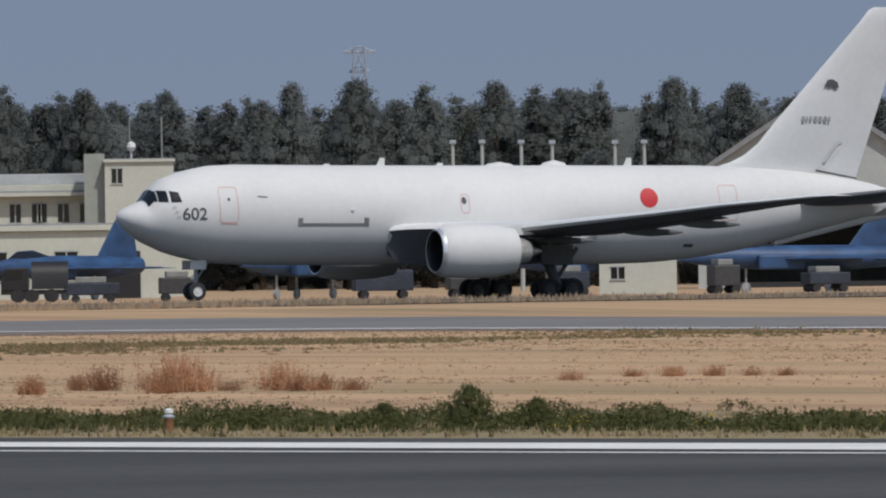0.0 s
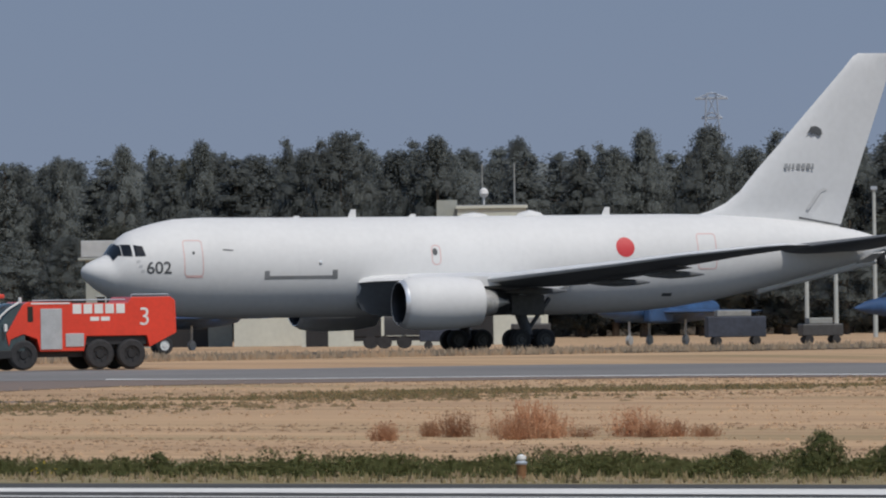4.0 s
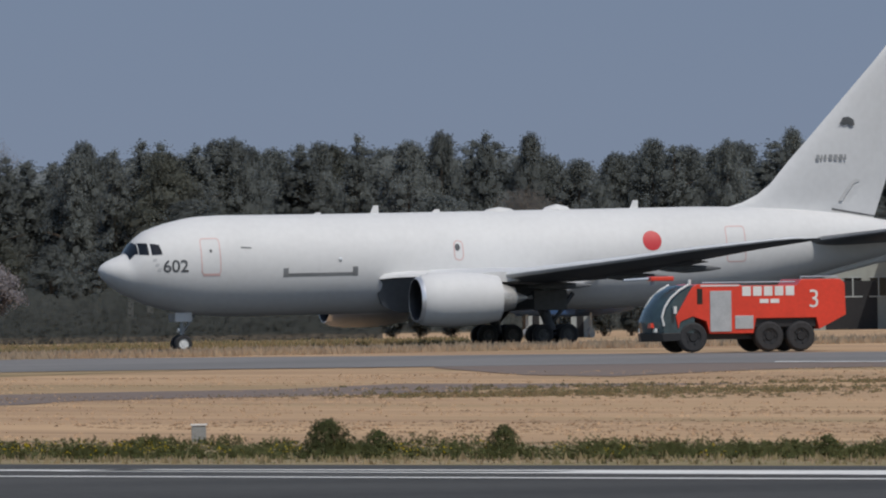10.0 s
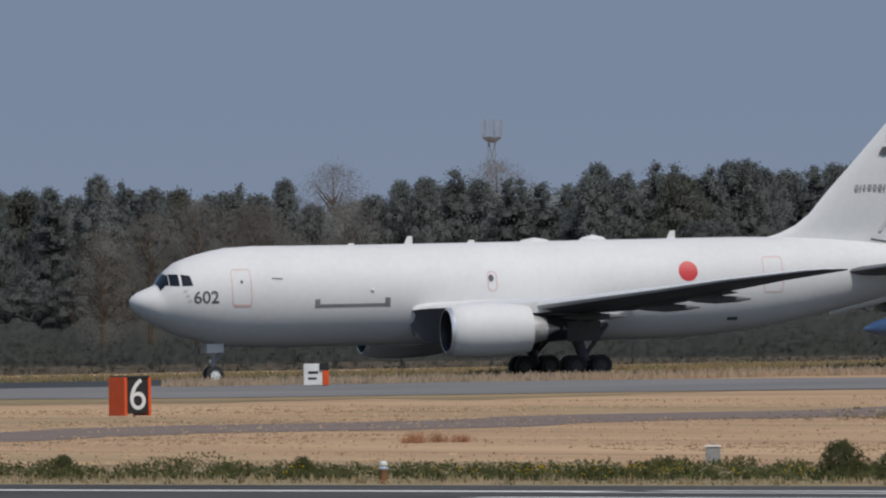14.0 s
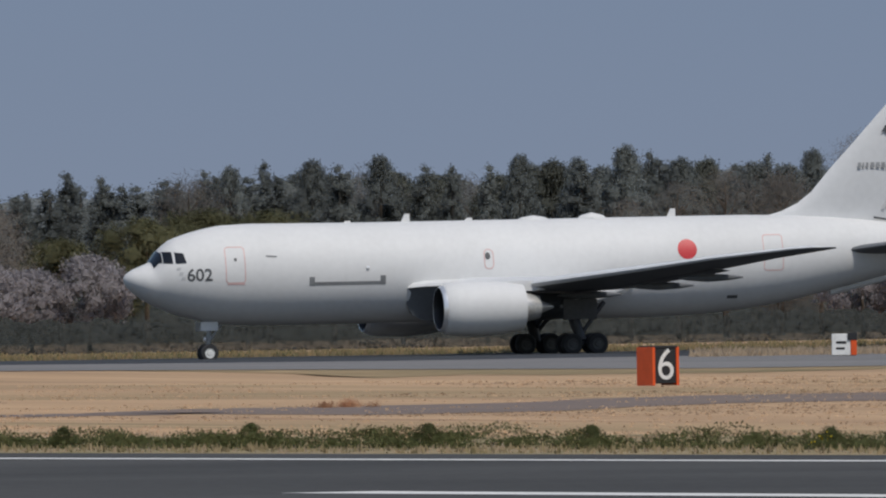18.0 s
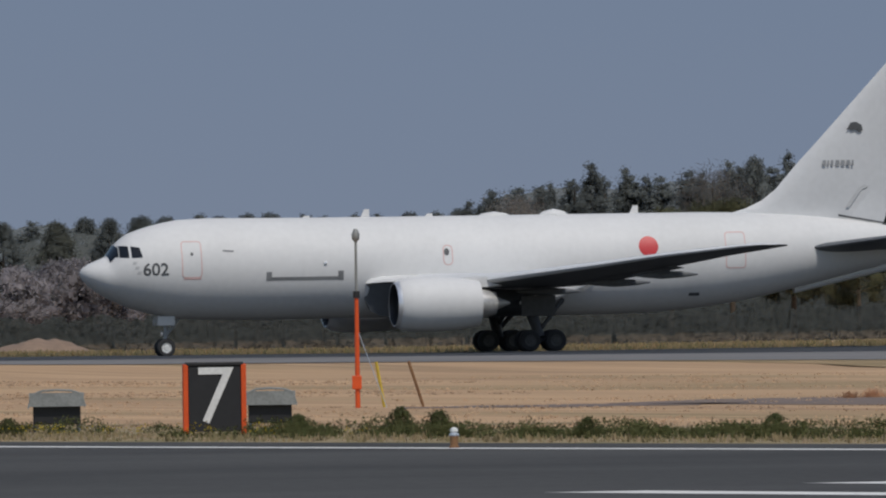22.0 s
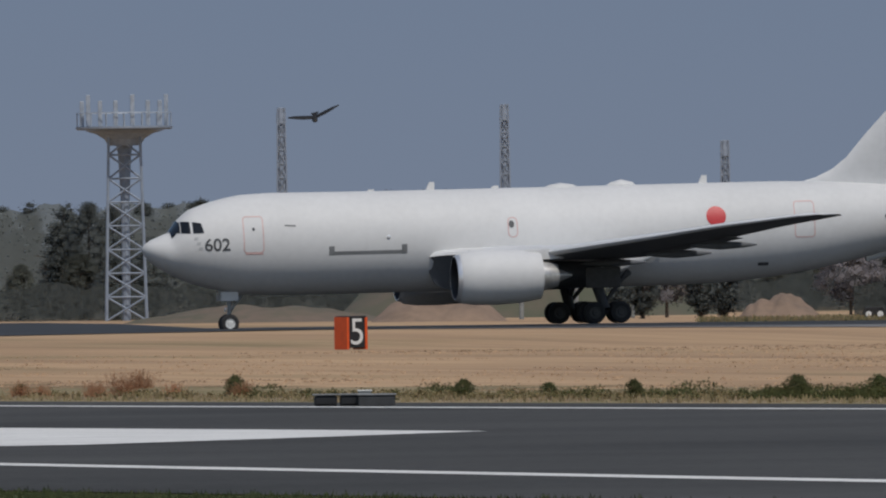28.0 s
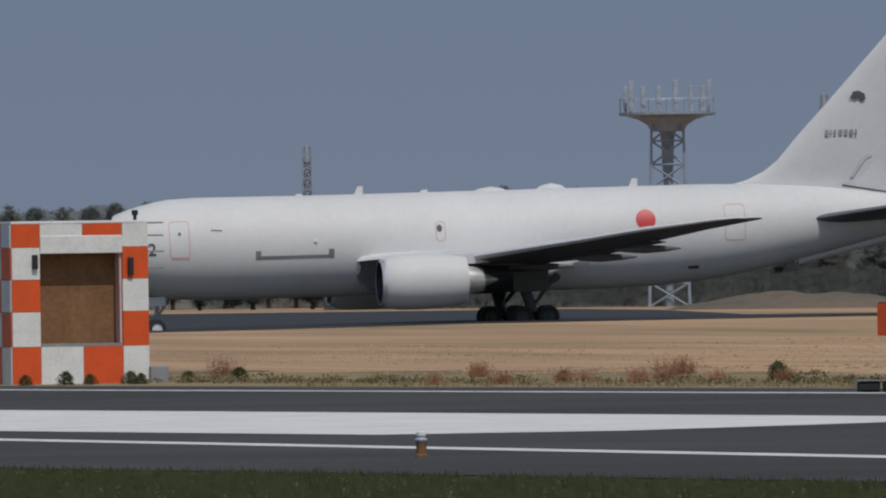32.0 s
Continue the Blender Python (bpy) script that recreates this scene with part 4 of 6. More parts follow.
hood(12.192, 480, 1.45, 0, "grey curved hood over a dark airfield lamp")
hood(12.818, 474, 1.34, 0, "grey curved hood over a dark airfield lamp")
for az in (10.195, 10.27):
    lo = thing("low_lamp", "low dark airfield lamp on the verge", "airfield light")
    part("body", Mesh().box(-0.28, -0.3, 0.02, 0.28, 0.3, 0.28), M["black"], lo, bevel=0.06)
    part("hood", Mesh().box(-0.32, -0.34, 0.28, 0.32, 0.3, 0.32), M["slot"], lo, bevel=0.01)
    lo.matrix_world = stand(az, 470)
cb = thing("concrete_box", "low grey concrete box in the grass", "box")
part("body", Mesh().box(-0.45, -0.4, 0, 0.45, 0.4, 0.26), M["rimdark"], cb, bevel=0.04)
part("lid", Mesh().box(-0.48, -0.43, 0.26, 0.48, 0.43, 0.31), M["slot"], cb, bevel=0.02)
cb.matrix_world = stand(10.345, 470)
for az, d, h in ((17.206, 424, 0.4), (10.31, 474, 0.34)):
    s = thing("cable_box", "small grey metal cable box in the grass", "box")
    part("body", Mesh().box(-0.16, -0.12, 0, 0.16, 0.12, h), M["grey"], s, bevel=0.02)
    part("lid", Mesh().box(-0.18, -0.14, h, 0.18, 0.14, h + 0.04), M["paint"], s, bevel=0.01)
    s.matrix_world = stand(az, d)

# the orange wind-gauge mast with its stays
ms = thing("instrument_mast", "orange and grey instrument mast with a small top sensor", "mast")
part("lower_pole", Mesh().tube((0, 0, 0), (0, 0, 3.3), 0.075, 0.06, 10), M["orange"], ms, "orange painted pole", smooth=True)
part("upper_pole", Mesh().tube((0, 0, 3.3), (0, 0, 5.0), 0.045, 0.035, 8), M["grey"], ms, "grey upper pole", smooth=True)
part("collar", Mesh().tube((0, 0, 3.22), (0, 0, 3.42), 0.10, 0.10, 10), M["black"], ms)
part("sensor", Mesh().lathe([(4.85, 0.03), (4.95, 0.11), (5.1, 0.12), (5.25, 0.05)], "z", n=12, caps=True), M["grey"], ms, smooth=True)
part("control_box", Mesh().box(-0.16, -0.12, 0.55, 0.12, 0.1, 0.95), M["orange"], ms, bevel=0.02)
part("stay", Mesh().tube((0.05, 0, 2.2), (0.85, -0.6, 0), 0.012, n=5), M["steel"], ms)
part("stay_sleeve", Mesh().tube((0.55, 0.0, 1.35), (0.78, 0, 0.02), 0.055, n=6), M["yellow"], ms, "yellow stay sleeve")
part("stay_sleeve", Mesh().tube((1.5, 0.1, 1.35), (1.92, 0.1, 0.02), 0.05, n=6), M["brown"], ms, "rusty stay sleeve")
ms.matrix_world = stand(13.076, 572)

# the checkered hut
def checkered_hut():
    hut = thing("checkered_hut", "orange and white checkered hut with a brown screened opening", "hut")
    W, Hh, D = 3.84, 4.55, 2.2
    cols = [-W / 2, -W / 2 + 0.8, -W / 2 + 2.0, W / 2 - 0.72, W / 2]
    rows = [0.0, 1.13, 2.1, 3.0, 3.9, Hh]
    part("back_wall", Mesh().box(-W / 2 + 0.05, D - 0.1, 0, W / 2 - 0.05, D, Hh - 0.05), M["paint"], hut)
    part("roof", Mesh().box(-W / 2, 0.02, Hh, W / 2, D, Hh + 0.08), M["paint"], hut, "white roof slab", bevel=0.02)
    part("screen", Mesh().box(-W / 2 + 0.8, 0.55, 1.13, W / 2 - 0.72, 0.65, 3.9), M["brown"], hut, "rusty brown screen")
    part("lintel", Mesh().box(-W / 2 + 0.8, -0.03, 3.72, W / 2 - 0.72, 0.3, 4.22), M["paint"], hut, "white lintel board", bevel=0.02)
    part("sill", Mesh().box(-W / 2 + 0.8, 0.05, 1.13, W / 2 - 0.72, 0.34, 1.22), M["grey"], hut)
    for i in range(4):
        for j in range(5):
            if 1 <= i <= 2 and 1 <= j <= 3:
                continue
            x0, x1, z0, z1 = cols[i], cols[i + 1], rows[j], rows[j + 1]
            part("panel", Mesh().box(x0 + 0.006, 0, z0 + 0.006, x1 - 0.006, 0.06, z1 - 0.006), M["paint"] if (i + j) % 2 else M["orange"], hut)
    for s in (-1, 1):
        for j in range(5):
            for k in range(2):
                part("panel", Mesh().box(s * W / 2 - 0.03, 0.07 + k * 1.05, rows[j] + 0.006, s * W / 2 + 0.03, 1.1 + k * 1.05, rows[j + 1] - 0.006), M["orange"] if (j + k) % 2 else M["paint"], hut)
        part("jamb", Mesh().box(s * (W / 2 - 0.76) - 0.03, 0.06, 1.13, s * (W / 2 - 0.76) + 0.03, 0.56, 3.9), M["pink"], hut)
    for x, h in ((-1.1, 0.28), (0.95, 0.34), (1.65, 0.36)):
        part("roof_lamp", Mesh().tube((x, 0.3, Hh), (x, 0.3, Hh + h), 0.05, n=8).tube((x, 0.3, Hh + h * 0.6), (x, 0.3, Hh + h), 0.09, n=8), M["black"], hut)
    for z in (3.3, 3.75, 4.2, 4.55):
        part("bracket", Mesh().tube((W / 2, 0.2, z), (W / 2 + 0.5, 0.2, z), 0.025, n=5), M["grey"], hut)
    part("floodlight", Mesh().box(1.35, -0.12, 3.1, 1.5, 0, 3.6), M["black"], hut, bevel=0.02)
    part("floodlight", Mesh().box(-1.35, -0.12, 3.3, -1.2, 0, 3.7), M["black"], hut, bevel=0.02)
    part("footing", Mesh().box(W / 2, -0.2, 0, W / 2 + 0.5, 1.0, 0.55), M["roof"], hut, bevel=0.03)
    hut.matrix_world = stand(7.885, 556, 14, -0.08)
    hut.scale = (1.04, 1.04, 1.022)


checkered_hut()


# ---- the far side: buildings, aircraft, vehicles ----
def building(name, label, category, az, d, w, h, depth, wall, roof_over, windows, turn=0, roof_h=0.5, wall_mat="cream", doors=()):
    """A flat-roofed block with recessed windows: (x, z, w, h)."""
    b = thing(name, label, category)
    part("wall", Mesh().box(-w / 2, 0, -0.5, w / 2, depth, h), M[wall_mat], b)
    part("roof", Mesh().box(-w / 2 - roof_over, -roof_over, h, w / 2 + roof_over, depth + roof_over, h + roof_h), M["roof"], b, "grey roof edge", bevel=0.05)
    part("fascia", Mesh().box(-w / 2 - roof_over, -roof_over - 0.06, h + roof_h * 0.1, w / 2 + roof_over, -roof_over - 0.004, h + roof_h * 0.8), M[wall_mat], b)
    for x, z, ww, hh in windows:
        win = part("window", Mesh().box(x - ww / 2, -0.03, z, x + ww / 2, -0.004, z + hh), M["glass"], b, "dark window")
        part("frame", Mesh().box(x - ww / 2 - 0.08, -0.07, z - 0.08, x + ww / 2 + 0.08, -0.035, z).box(x - ww / 2 - 0.08, -0.07, z + hh, x + ww / 2 + 0.08, -0.035, z + hh + 0.08).box(x - 0.04, -0.07, z, x + 0.04, -0.035, z + hh), M["pale"], win)
    # doorways are flat panels; the dark of an unlit inside is painted on
    for x, ww, hh in doors:
        part("door", Mesh().box(x - ww / 2, -0.05, 0, x + ww / 2, -0.004, hh), M["dark"], b, "dark doorway")
    b.matrix_world = stand(az, d, turn)
    return b


ob_ = building("operations_building", "long two-storey cream airfield building with grey flat roof and dark windows", "building", 19.74, 1280, 20.6, 6.65, 12, "cream", 0.7,
               [(-9.2 + 1.05 * k + 0.4 * (k % 3), 4.97, 0.72, 1.2) for k in range(16)] + [(-8.8 + 2.1 * k, 3.3, 0.75, 1.0) for k in range(9)] + [(-8.8 + 2.1 * k, 1.0, 0.9, 1.3) for k in range(4, 9)], roof_h=0.35, doors=((-4, 1.2, 2.2), (3.5, 1.6, 2.3)))
part("parapet", Mesh().box(-10.9, -0.4, 7.0, 10.9, 12.4, 7.45), M["cream"], ob_, "pale cream roof edge", bevel=0.04)
part("upper_roof", Mesh().box(-10.4, 0.6, 7.45, 9.6, 12.0, 8.15), M["roofpale"], ob_, "pale grey flat roof", bevel=0.05)
gb = building("workshop_building", "low grey-green workshop with a thick pale flat roof", "building", 19.06, 1285, 9.6, 5.8, 10, "sage", 0.5, [(-3.5 + 1.7 * k, 2.2, 1.1, 1.2) for k in range(5)], roof_h=0.2, wall_mat="sage", doors=((1.5, 3.4, 3.2),))
part("roof_slab", Mesh().box(-5.1, -0.5, 6.0, 5.1, 10.4, 7.1), M["roofpale"], gb, "thick pale grey roof slab", bevel=0.05)
tw = building("tower_block", "cream square rooftop block with one dark window", "building", 20.04, 1275, 4.5, 8.8, 5, "cream", 0.1, [(-1.45, 7.45, 0.68, 0.95)], roof_h=0.25)
part("side_block", Mesh().box(-3.6, 0.8, 0, -2.26, 4.6, 9.4), M["sage"], tw, "paler side block")
part("antenna_mast", Mesh().tube((-0.6, 2, 8.85), (-0.6, 2, 11.75), 0.05, n=6), M["grey"], tw)
part("antenna_mast", Mesh().tube((1.5, 2, 8.85), (1.5, 2, 11.75), 0.06, n=6), M["grey"], tw)
part("radome", Mesh().lathe([(9.0, 0.05), (9.5, 0.06), (9.58, 0.20), (9.8, 0.31), (10.05, 0.25), (10.18, 0.05)], "z", (-0.5, 1.5, 0), 16, True), M["white"], tw, "small white radome", smooth=True)
def hangar(az, d):
    """A pale hangar under a pitched roof, with a long window over a wide open doorway."""
    h = thing("hangar", "pale grey-green hangar with sloped roof and wide open dark doorway", "hangar")
    out = [(-8.0, -0.5), (-8.0, 7.4), (0.0, 12.7), (8.0, 7.4), (8.0, -0.5)]
    hole = [(5.7, -0.5), (5.7, 5.5), (-5.7, 5.5), (-5.7, -0.5)]
    g, ring = Mesh(), out + hole
    n = len(ring)
    g.add([(x, y, z) for y in (0, 0.3) for x, z in ring], [(0, 1, 7, 8), (1, 2, 3, 6, 7), (3, 4, 5, 6)] + [(8 + n, 7 + n, 1 + n, n), (7 + n, 6 + n, 3 + n, 2 + n, 1 + n), (6 + n, 5 + n, 4 + n, 3 + n)] + [(i, (i + 1) % n, (i + 1) % n + n, i + n) for i in range(n)])
    part("front_wall", g, M["pale"], h, "pale grey-green gable wall")
    for a, b in zip(out[1:3], out[2:4]):
        part("roof", Mesh().loft([[Vector((x, y, z + e)) for x, z, e in ((a[0], a[1], 0.02), (b[0], b[1], 0.02), (b[0], b[1], 0.42), (a[0], a[1], 0.42))] for y in (-0.5, 26)]), M["roof"], h, "grey sheet roof")
    for s in (-1, 1):
        part("side_wall", Mesh().box(s * 7.85 - 0.15, 0.31, -0.5, s * 7.85 + 0.15, 26, 7.4), M["pale"], h)
        part("sliding_door", Mesh().box(s * 6.4 - 0.75, -0.35, 0, s * 6.4 + 0.75, -0.15, 5.6), M["pale"], h, "pale sliding door leaf")
    part("back_wall", Mesh().box(-7.7, 25.7, -0.5, 7.7, 26, 7.4), M["slot"], h)
    part("floor", Mesh().box(-7.0, 0.31, 0, 7.0, 25.7, 0.36), M["apron"], h)
    win = part("window", Mesh().box(-3.0, -0.04, 8.9, 2.4, -0.004, 10.6), M["slot"], h, "long dark grey window band")
    part("frame", Mesh().box(-3.1, -0.08, 8.8, 2.5, -0.045, 8.9).box(-3.1, -0.08, 10.6, 2.5, -0.045, 10.7), M["roof"], win)
    for k in range(4):
        part("glazing_bar", Mesh().box(-1.95 + 1.1 * k - 0.04, -0.08, 8.9, -1.95 + 1.1 * k + 0.04, -0.045, 10.6), M["roof"], win)
    part("vent_post", Mesh().tube((-0.4, -0.4, 7.8), (-0.4, -0.4, 12.6), 0.12, n=8).box(-0.9, -0.6, 11.4, 0.1, -0.2, 11.6), M["roof"], h, "grey rooftop post")
    h.matrix_world = stand(az, d)


hangar(22.03, 1300)
building("shed", "low cream shed beside the apron", "shed", 21.50, 1160, 4.6, 2.3, 4, "cream", 0.1, [(-1.2, 0.9, 0.8, 0.7)], roof_h=0.15)
building("hut", "cream apron building with dark openings", "building", 19.80, 1240, 14, 4.3, 8, "cream", 0.2, [(-4, 1.2, 1.4, 1.8), (0.5, 1.2, 1.4, 1.8)], wall_mat="cream", doors=((4, 2.4, 3.0), (-6, 1.4, 2.6)))
for az, w, h in ((18.20, 0.9, 2.4), (18.33, 1.1, 2.6)):
    building("store", "small white store behind the taxiway", "shed", az, 1160, w, h, 2, "pale", 0.08, [], roof_h=0.12, wall_mat="pale", doors=((0, 0.4, 1.6),))
# far houses: walls and roof share one grey that paints in the haze
for az, d, w, h in ((17.04, 1400, 1.8, 4.6), (15.0, 1400, 1.8, 4.4)):
    hs = thing("house", "small pitched-roof house among trees, coloured grey for haze", "house")
    part("wall", Mesh().box(-w / 2, 0, -0.5, w / 2, 5, h * 0.7), M["roof"], hs)
    part("roof", Mesh().add([(-w / 2 - 0.3, -0.3, h * 0.68), (w / 2 + 0.3, -0.3, h * 0.68), (w / 2 + 0.3, 5.3, h * 0.68), (-w / 2 - 0.3, 5.3, h * 0.68), (-w / 2 - 0.1, 2.5, h), (w / 2 + 0.1, 2.5, h)], [(0, 1, 5, 4), (2, 3, 4, 5), (0, 4, 3), (1, 2, 5), (0, 3, 2, 1)]), M["roof"], hs, "pitched roof coloured grey for haze")
    part("window", Mesh().box(-0.5, -0.03, h * 0.3, 0.5, -0.004, h * 0.52), M["glass"], hs)
    hs.matrix_world = stand(az, d)


def fighter_jet(az, d, turn, label):
    j = thing("fighter_jet", label, "fighter jet", "fighter jets on the apron")
    fr = []
    for x, w, h, z in ((0, 0.05, 0.05, 2.0), (1.2, 0.35, 0.38, 2.05), (3, 0.6, 0.62, 2.1), (5, 0.85, 0.7, 2.05), (8, 1.1, 0.75, 2.0), (11, 1.05, 0.72, 2.0), (13.5, 0.7, 0.6, 2.05), (14.6, 0.55, 0.5, 2.1)):
        fr.append([Vector((x, w * math.cos(a), z + h * math.sin(a))) for a in np.linspace(0, 6.2832, 17)[:-1]])
    part("fuselage", Mesh().loft(fr), M["jet"], j, "blue camouflaged fuselage", smooth=True)
    part("canopy", Mesh().loft([[Vector((x, w * math.cos(a), 2.5 + h * math.sin(a))) for a in np.linspace(0, 3.1416, 9)] for x, w, h in ((2.2, 0.1, 0.05), (3.2, 0.4, 0.55), (4.6, 0.42, 0.62), (6.2, 0.3, 0.2))]), M["glass"], j, smooth=True)
    part("fin", Mesh().loft([upright(x, z, c, 0.06) for x, z, c in ((10.6, 2.6, 3.9), (12.4, 4.9, 1.6))]), M["jet"], j, "blue tail fin")
    for s in (-1, 1):
        part("wing", Mesh().loft([airfoil(x, s * y, 1.95, c, 0.06) for x, y, c in ((6, 0.9, 5.2), (9.6, 5.3, 1.4))]), M["jet"], j, "blue wing")
        part("tailplane", Mesh().loft([airfoil(x, s * y, 1.9, c, 0.05) for x, y, c in ((11.8, 0.6, 2.6), (13.8, 2.9, 1.0))]), M["jet"], j)
        part("intake", Mesh().box(4.6, s * 0.95 - 0.25, 1.35, 7.5, s * 0.95 + 0.25, 2.2), M["jet"], j, bevel=0.1)
    for x, y in ((4.2, 0), (9, -1.2), (9, 1.2)):
        part("leg", Mesh().tube((x, y, 0.3), (x, y, 1.5), 0.07, n=6).tube((x, y - 0.1, 0.3), (x, y + 0.1, 0.3), 0.3, n=12), M["strut"], j)
    j.matrix_world = stand(az, d, turn)
    return j


taxiing_jet = fighter_jet(19.58, 1195, 49, "blue camouflaged fighter jet taxiing along the far apron")
fighter_jet(20.34, 1140, 62, "blue camouflaged fighter jet parked nose-on to the apron")
fighter_jet(21.62, 1150, 20, "blue camouflaged fighter jet parked by the hangar")
fighter_jet(21.10, 1165, 50, "blue camouflaged fighter jet parked between sheds")


def lorry(az, d, l, label, cover):
    v = thing("lorry", label, "lorry", "apron vehicles")
    part("chassis", Mesh().box(0, -1.1, 0.6, l, 1.1, 0.95), M["black"], v)
    part("cab", Mesh().loft([[Vector((x, y, z)) for x, z in ((0, 0.9), (0, 1.7), (0.35, 2.6), (1.8, 2.65), (1.8, 0.9))] for y in (-1.15, 1.15)]), M[cover], v, bevel=0.06)
    part("windscreen", Mesh().box(0.25, -1.17, 1.75, 1.4, -1.155, 2.4), M["glass"], v)
    part("load_cover", Mesh().loft([[Vector((x, 1.2 * math.cos(a), 1.0 + 2.1 * max(0, math.sin(a)) ** 0.5)) for a in np.linspace(0, 3.1416, 11)] for x in np.linspace(2.0, l, 6)]), M[cover], v, "dark canvas cover", smooth=True)
    for x in (1.1, l - 2.4, l - 1.1):
        for s in (-1, 1):
            part("wheel", Mesh().tube((x, s * 1.0 - 0.15, 0.5), (x, s * 1.0 + 0.15, 0.5), 0.5, n=16), M["tyre"], v)
    v.matrix_world = stand(az, d)
    return v


truck = lorry(19.63, 1150, 4.4, "dark equipment truck on the far apron", "black")
truck.scale = (0.9, 0.9, 0.78)
for k, (az, w) in enumerate(((19.9, 3.0), (20.15, 2.2), (20.75, 3.4), (21.0, 2.4), (21.3, 2.0), (21.75, 1.6), (22.05, 2.6))):
    c = thing("equipment_cart", "grey ground equipment on the far apron", "equipment", "ground equipment")
    part("body", Mesh().box(-w / 2, -0.7, 0.45, w / 2, 0.7, 1.15 + 0.25 * (k % 3)), M["rimdark"] if k % 2 else M["tarpdark"], c, bevel=0.06)
    part("cover", Mesh().box(-w / 3, -0.6, 1.15 + 0.25 * (k % 3), w / 4, 0.6, 1.5 + 0.25 * (k % 3)), M["grey"], c, bevel=0.04)
    for x in (-w / 3, w / 3):
        part("wheel", Mesh().tube((x, -0.75, 0.25), (x, 0.75, 0.25), 0.25, n=12), M["tyre"], c)
    c.matrix_world = stand(az, 1115 + 4 * k, 4 * k)
cart = thing("tow_cart", "small dark wheeled cart beside the taxiway", "cart")
part("frame", Mesh().box(-0.5, -0.5, 0.5, 0.5, 0.5, 0.75), M["black"], cart, bevel=0.03)
for x in (-0.3, 0.35):
    part("wheel", Mesh().tube((x, -0.5, 0.36), (x, 0.5, 0.36), 0.36, n=14), M["tyre"], cart)
    part("hub", Mesh().tube((x, -0.52, 0.36), (x, -0.5, 0.36), 0.17, n=10), M["paint"], cart)
cart.matrix_world = stand(11.808, 1085)


def lattice(name, label, category, az, d, h, w0, w1, bays, r, z0=0.0):
    """A four-legged lattice mast."""
    t = thing(name, label, category)
    cor = lambda k, f: Vector(((w0 + (w1 - w0) * f) / 2 * (1 if k in (0, 1) else -1), (w0 + (w1 - w0) * f) / 2 * (1 if k in (1, 2) else -1), z0 + (h - z0) * f))
    for k in range(4):
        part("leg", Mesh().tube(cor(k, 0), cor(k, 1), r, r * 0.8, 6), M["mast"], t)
    for b in range(bays):
        f0, f1 = b / bays, (b + 1) / bays
        m = Mesh()
        for k in range(4):
            j = (k + 1) % 4
            m.tube(cor(k, f0), cor(j, f1), r * 0.55, n=4).tube(cor(j, f0), cor(k, f1), r * 0.55, n=4).tube(cor(k, f1), cor(j, f1), r * 0.5, n=4)
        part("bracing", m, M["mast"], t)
    t.matrix_world = stand(az, d)
    return t


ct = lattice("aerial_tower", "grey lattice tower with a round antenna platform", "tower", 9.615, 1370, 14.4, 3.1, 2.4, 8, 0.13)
ct.scale = (0.913, 0.913, 0.925)
part("platform", Mesh().lathe([(14.45, 0.4), (14.5, 3.6), (14.6, 3.72), (14.75, 3.72), (14.75, 0.3)], "z", n=24, caps=True), M["mast"], ct, "thin round platform")
part("flare", Mesh().lathe([(13.3, 1.25), (13.8, 1.55), (14.2, 2.2), (14.45, 3.1)], "z", n=20), M["mast"], ct, "flared platform support")
for k in range(16):
    a = k * 6.2832 / 16 + 0.2
    c, d = math.cos(a), math.sin(a)
    part("panel_antenna", Mesh().box(3.3 * c - 0.16, 3.3 * d - 0.1, 14.75, 3.3 * c + 0.16, 3.3 * d + 0.1, 16.7 + 0.45 * (k % 3 == 0)), M["steel"], ct, "pale grey panel antenna", bevel=0.04)
    part("rail_post", Mesh().tube((3.6 * math.cos(a + 0.2), 3.6 * math.sin(a + 0.2), 14.75), (3.6 * math.cos(a + 0.2), 3.6 * math.sin(a + 0.2), 15.8), 0.05, n=5), M["steel"], ct)
part("rail", Mesh().lathe([(15.75, 3.58), (15.82, 3.64), (15.75, 3.66)], "z", n=24), M["steel"], ct, "thin platform rail")
part("ladder_shaft", Mesh().lathe([(0, 0.32), (9, 0.34), (12.6, 0.5), (14.4, 0.85)], "z", n=8), M["mast"], ct, "enclosed central ladder shaft")
for az, h in ((10.076, 20.0), (10.731, 20.0), (11.377, 16.0), (8.556, 15.6)):
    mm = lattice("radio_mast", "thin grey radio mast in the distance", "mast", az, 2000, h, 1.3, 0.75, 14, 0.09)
    part("head", Mesh().tube((0, 0, h - 1.6), (0, 0, h), 0.5, 0.45, 10), M["mast"], mm, "grey antenna head")
    part("core", Mesh().tube((0, 0, 0), (0, 0, h), 0.6, 0.3, n=8), M["mast"], mm)
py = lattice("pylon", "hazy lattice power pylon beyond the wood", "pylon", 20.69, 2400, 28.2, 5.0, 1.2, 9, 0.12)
for z, l in ((27.6, 2.0), (25.2, 1.3), (23, 1.6)):
    part("cross_arm", Mesh().tube((-l, 0, z), (l, 0, z), 0.16, n=5).tube((-l, 0, z), (0, 0, z + 0.7), 0.08, n=4).tube((l, 0, z), (0, 0, z + 0.7), 0.08, n=4), M["steel"], py)
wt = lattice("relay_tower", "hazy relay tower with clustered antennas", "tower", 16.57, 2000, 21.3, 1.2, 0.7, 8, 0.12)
part("antenna_ring", Mesh().lathe([(21.2, 0.35), (21.6, 0.9), (21.8, 1.0)], "z", n=12, caps=True), M["mast"], wt)
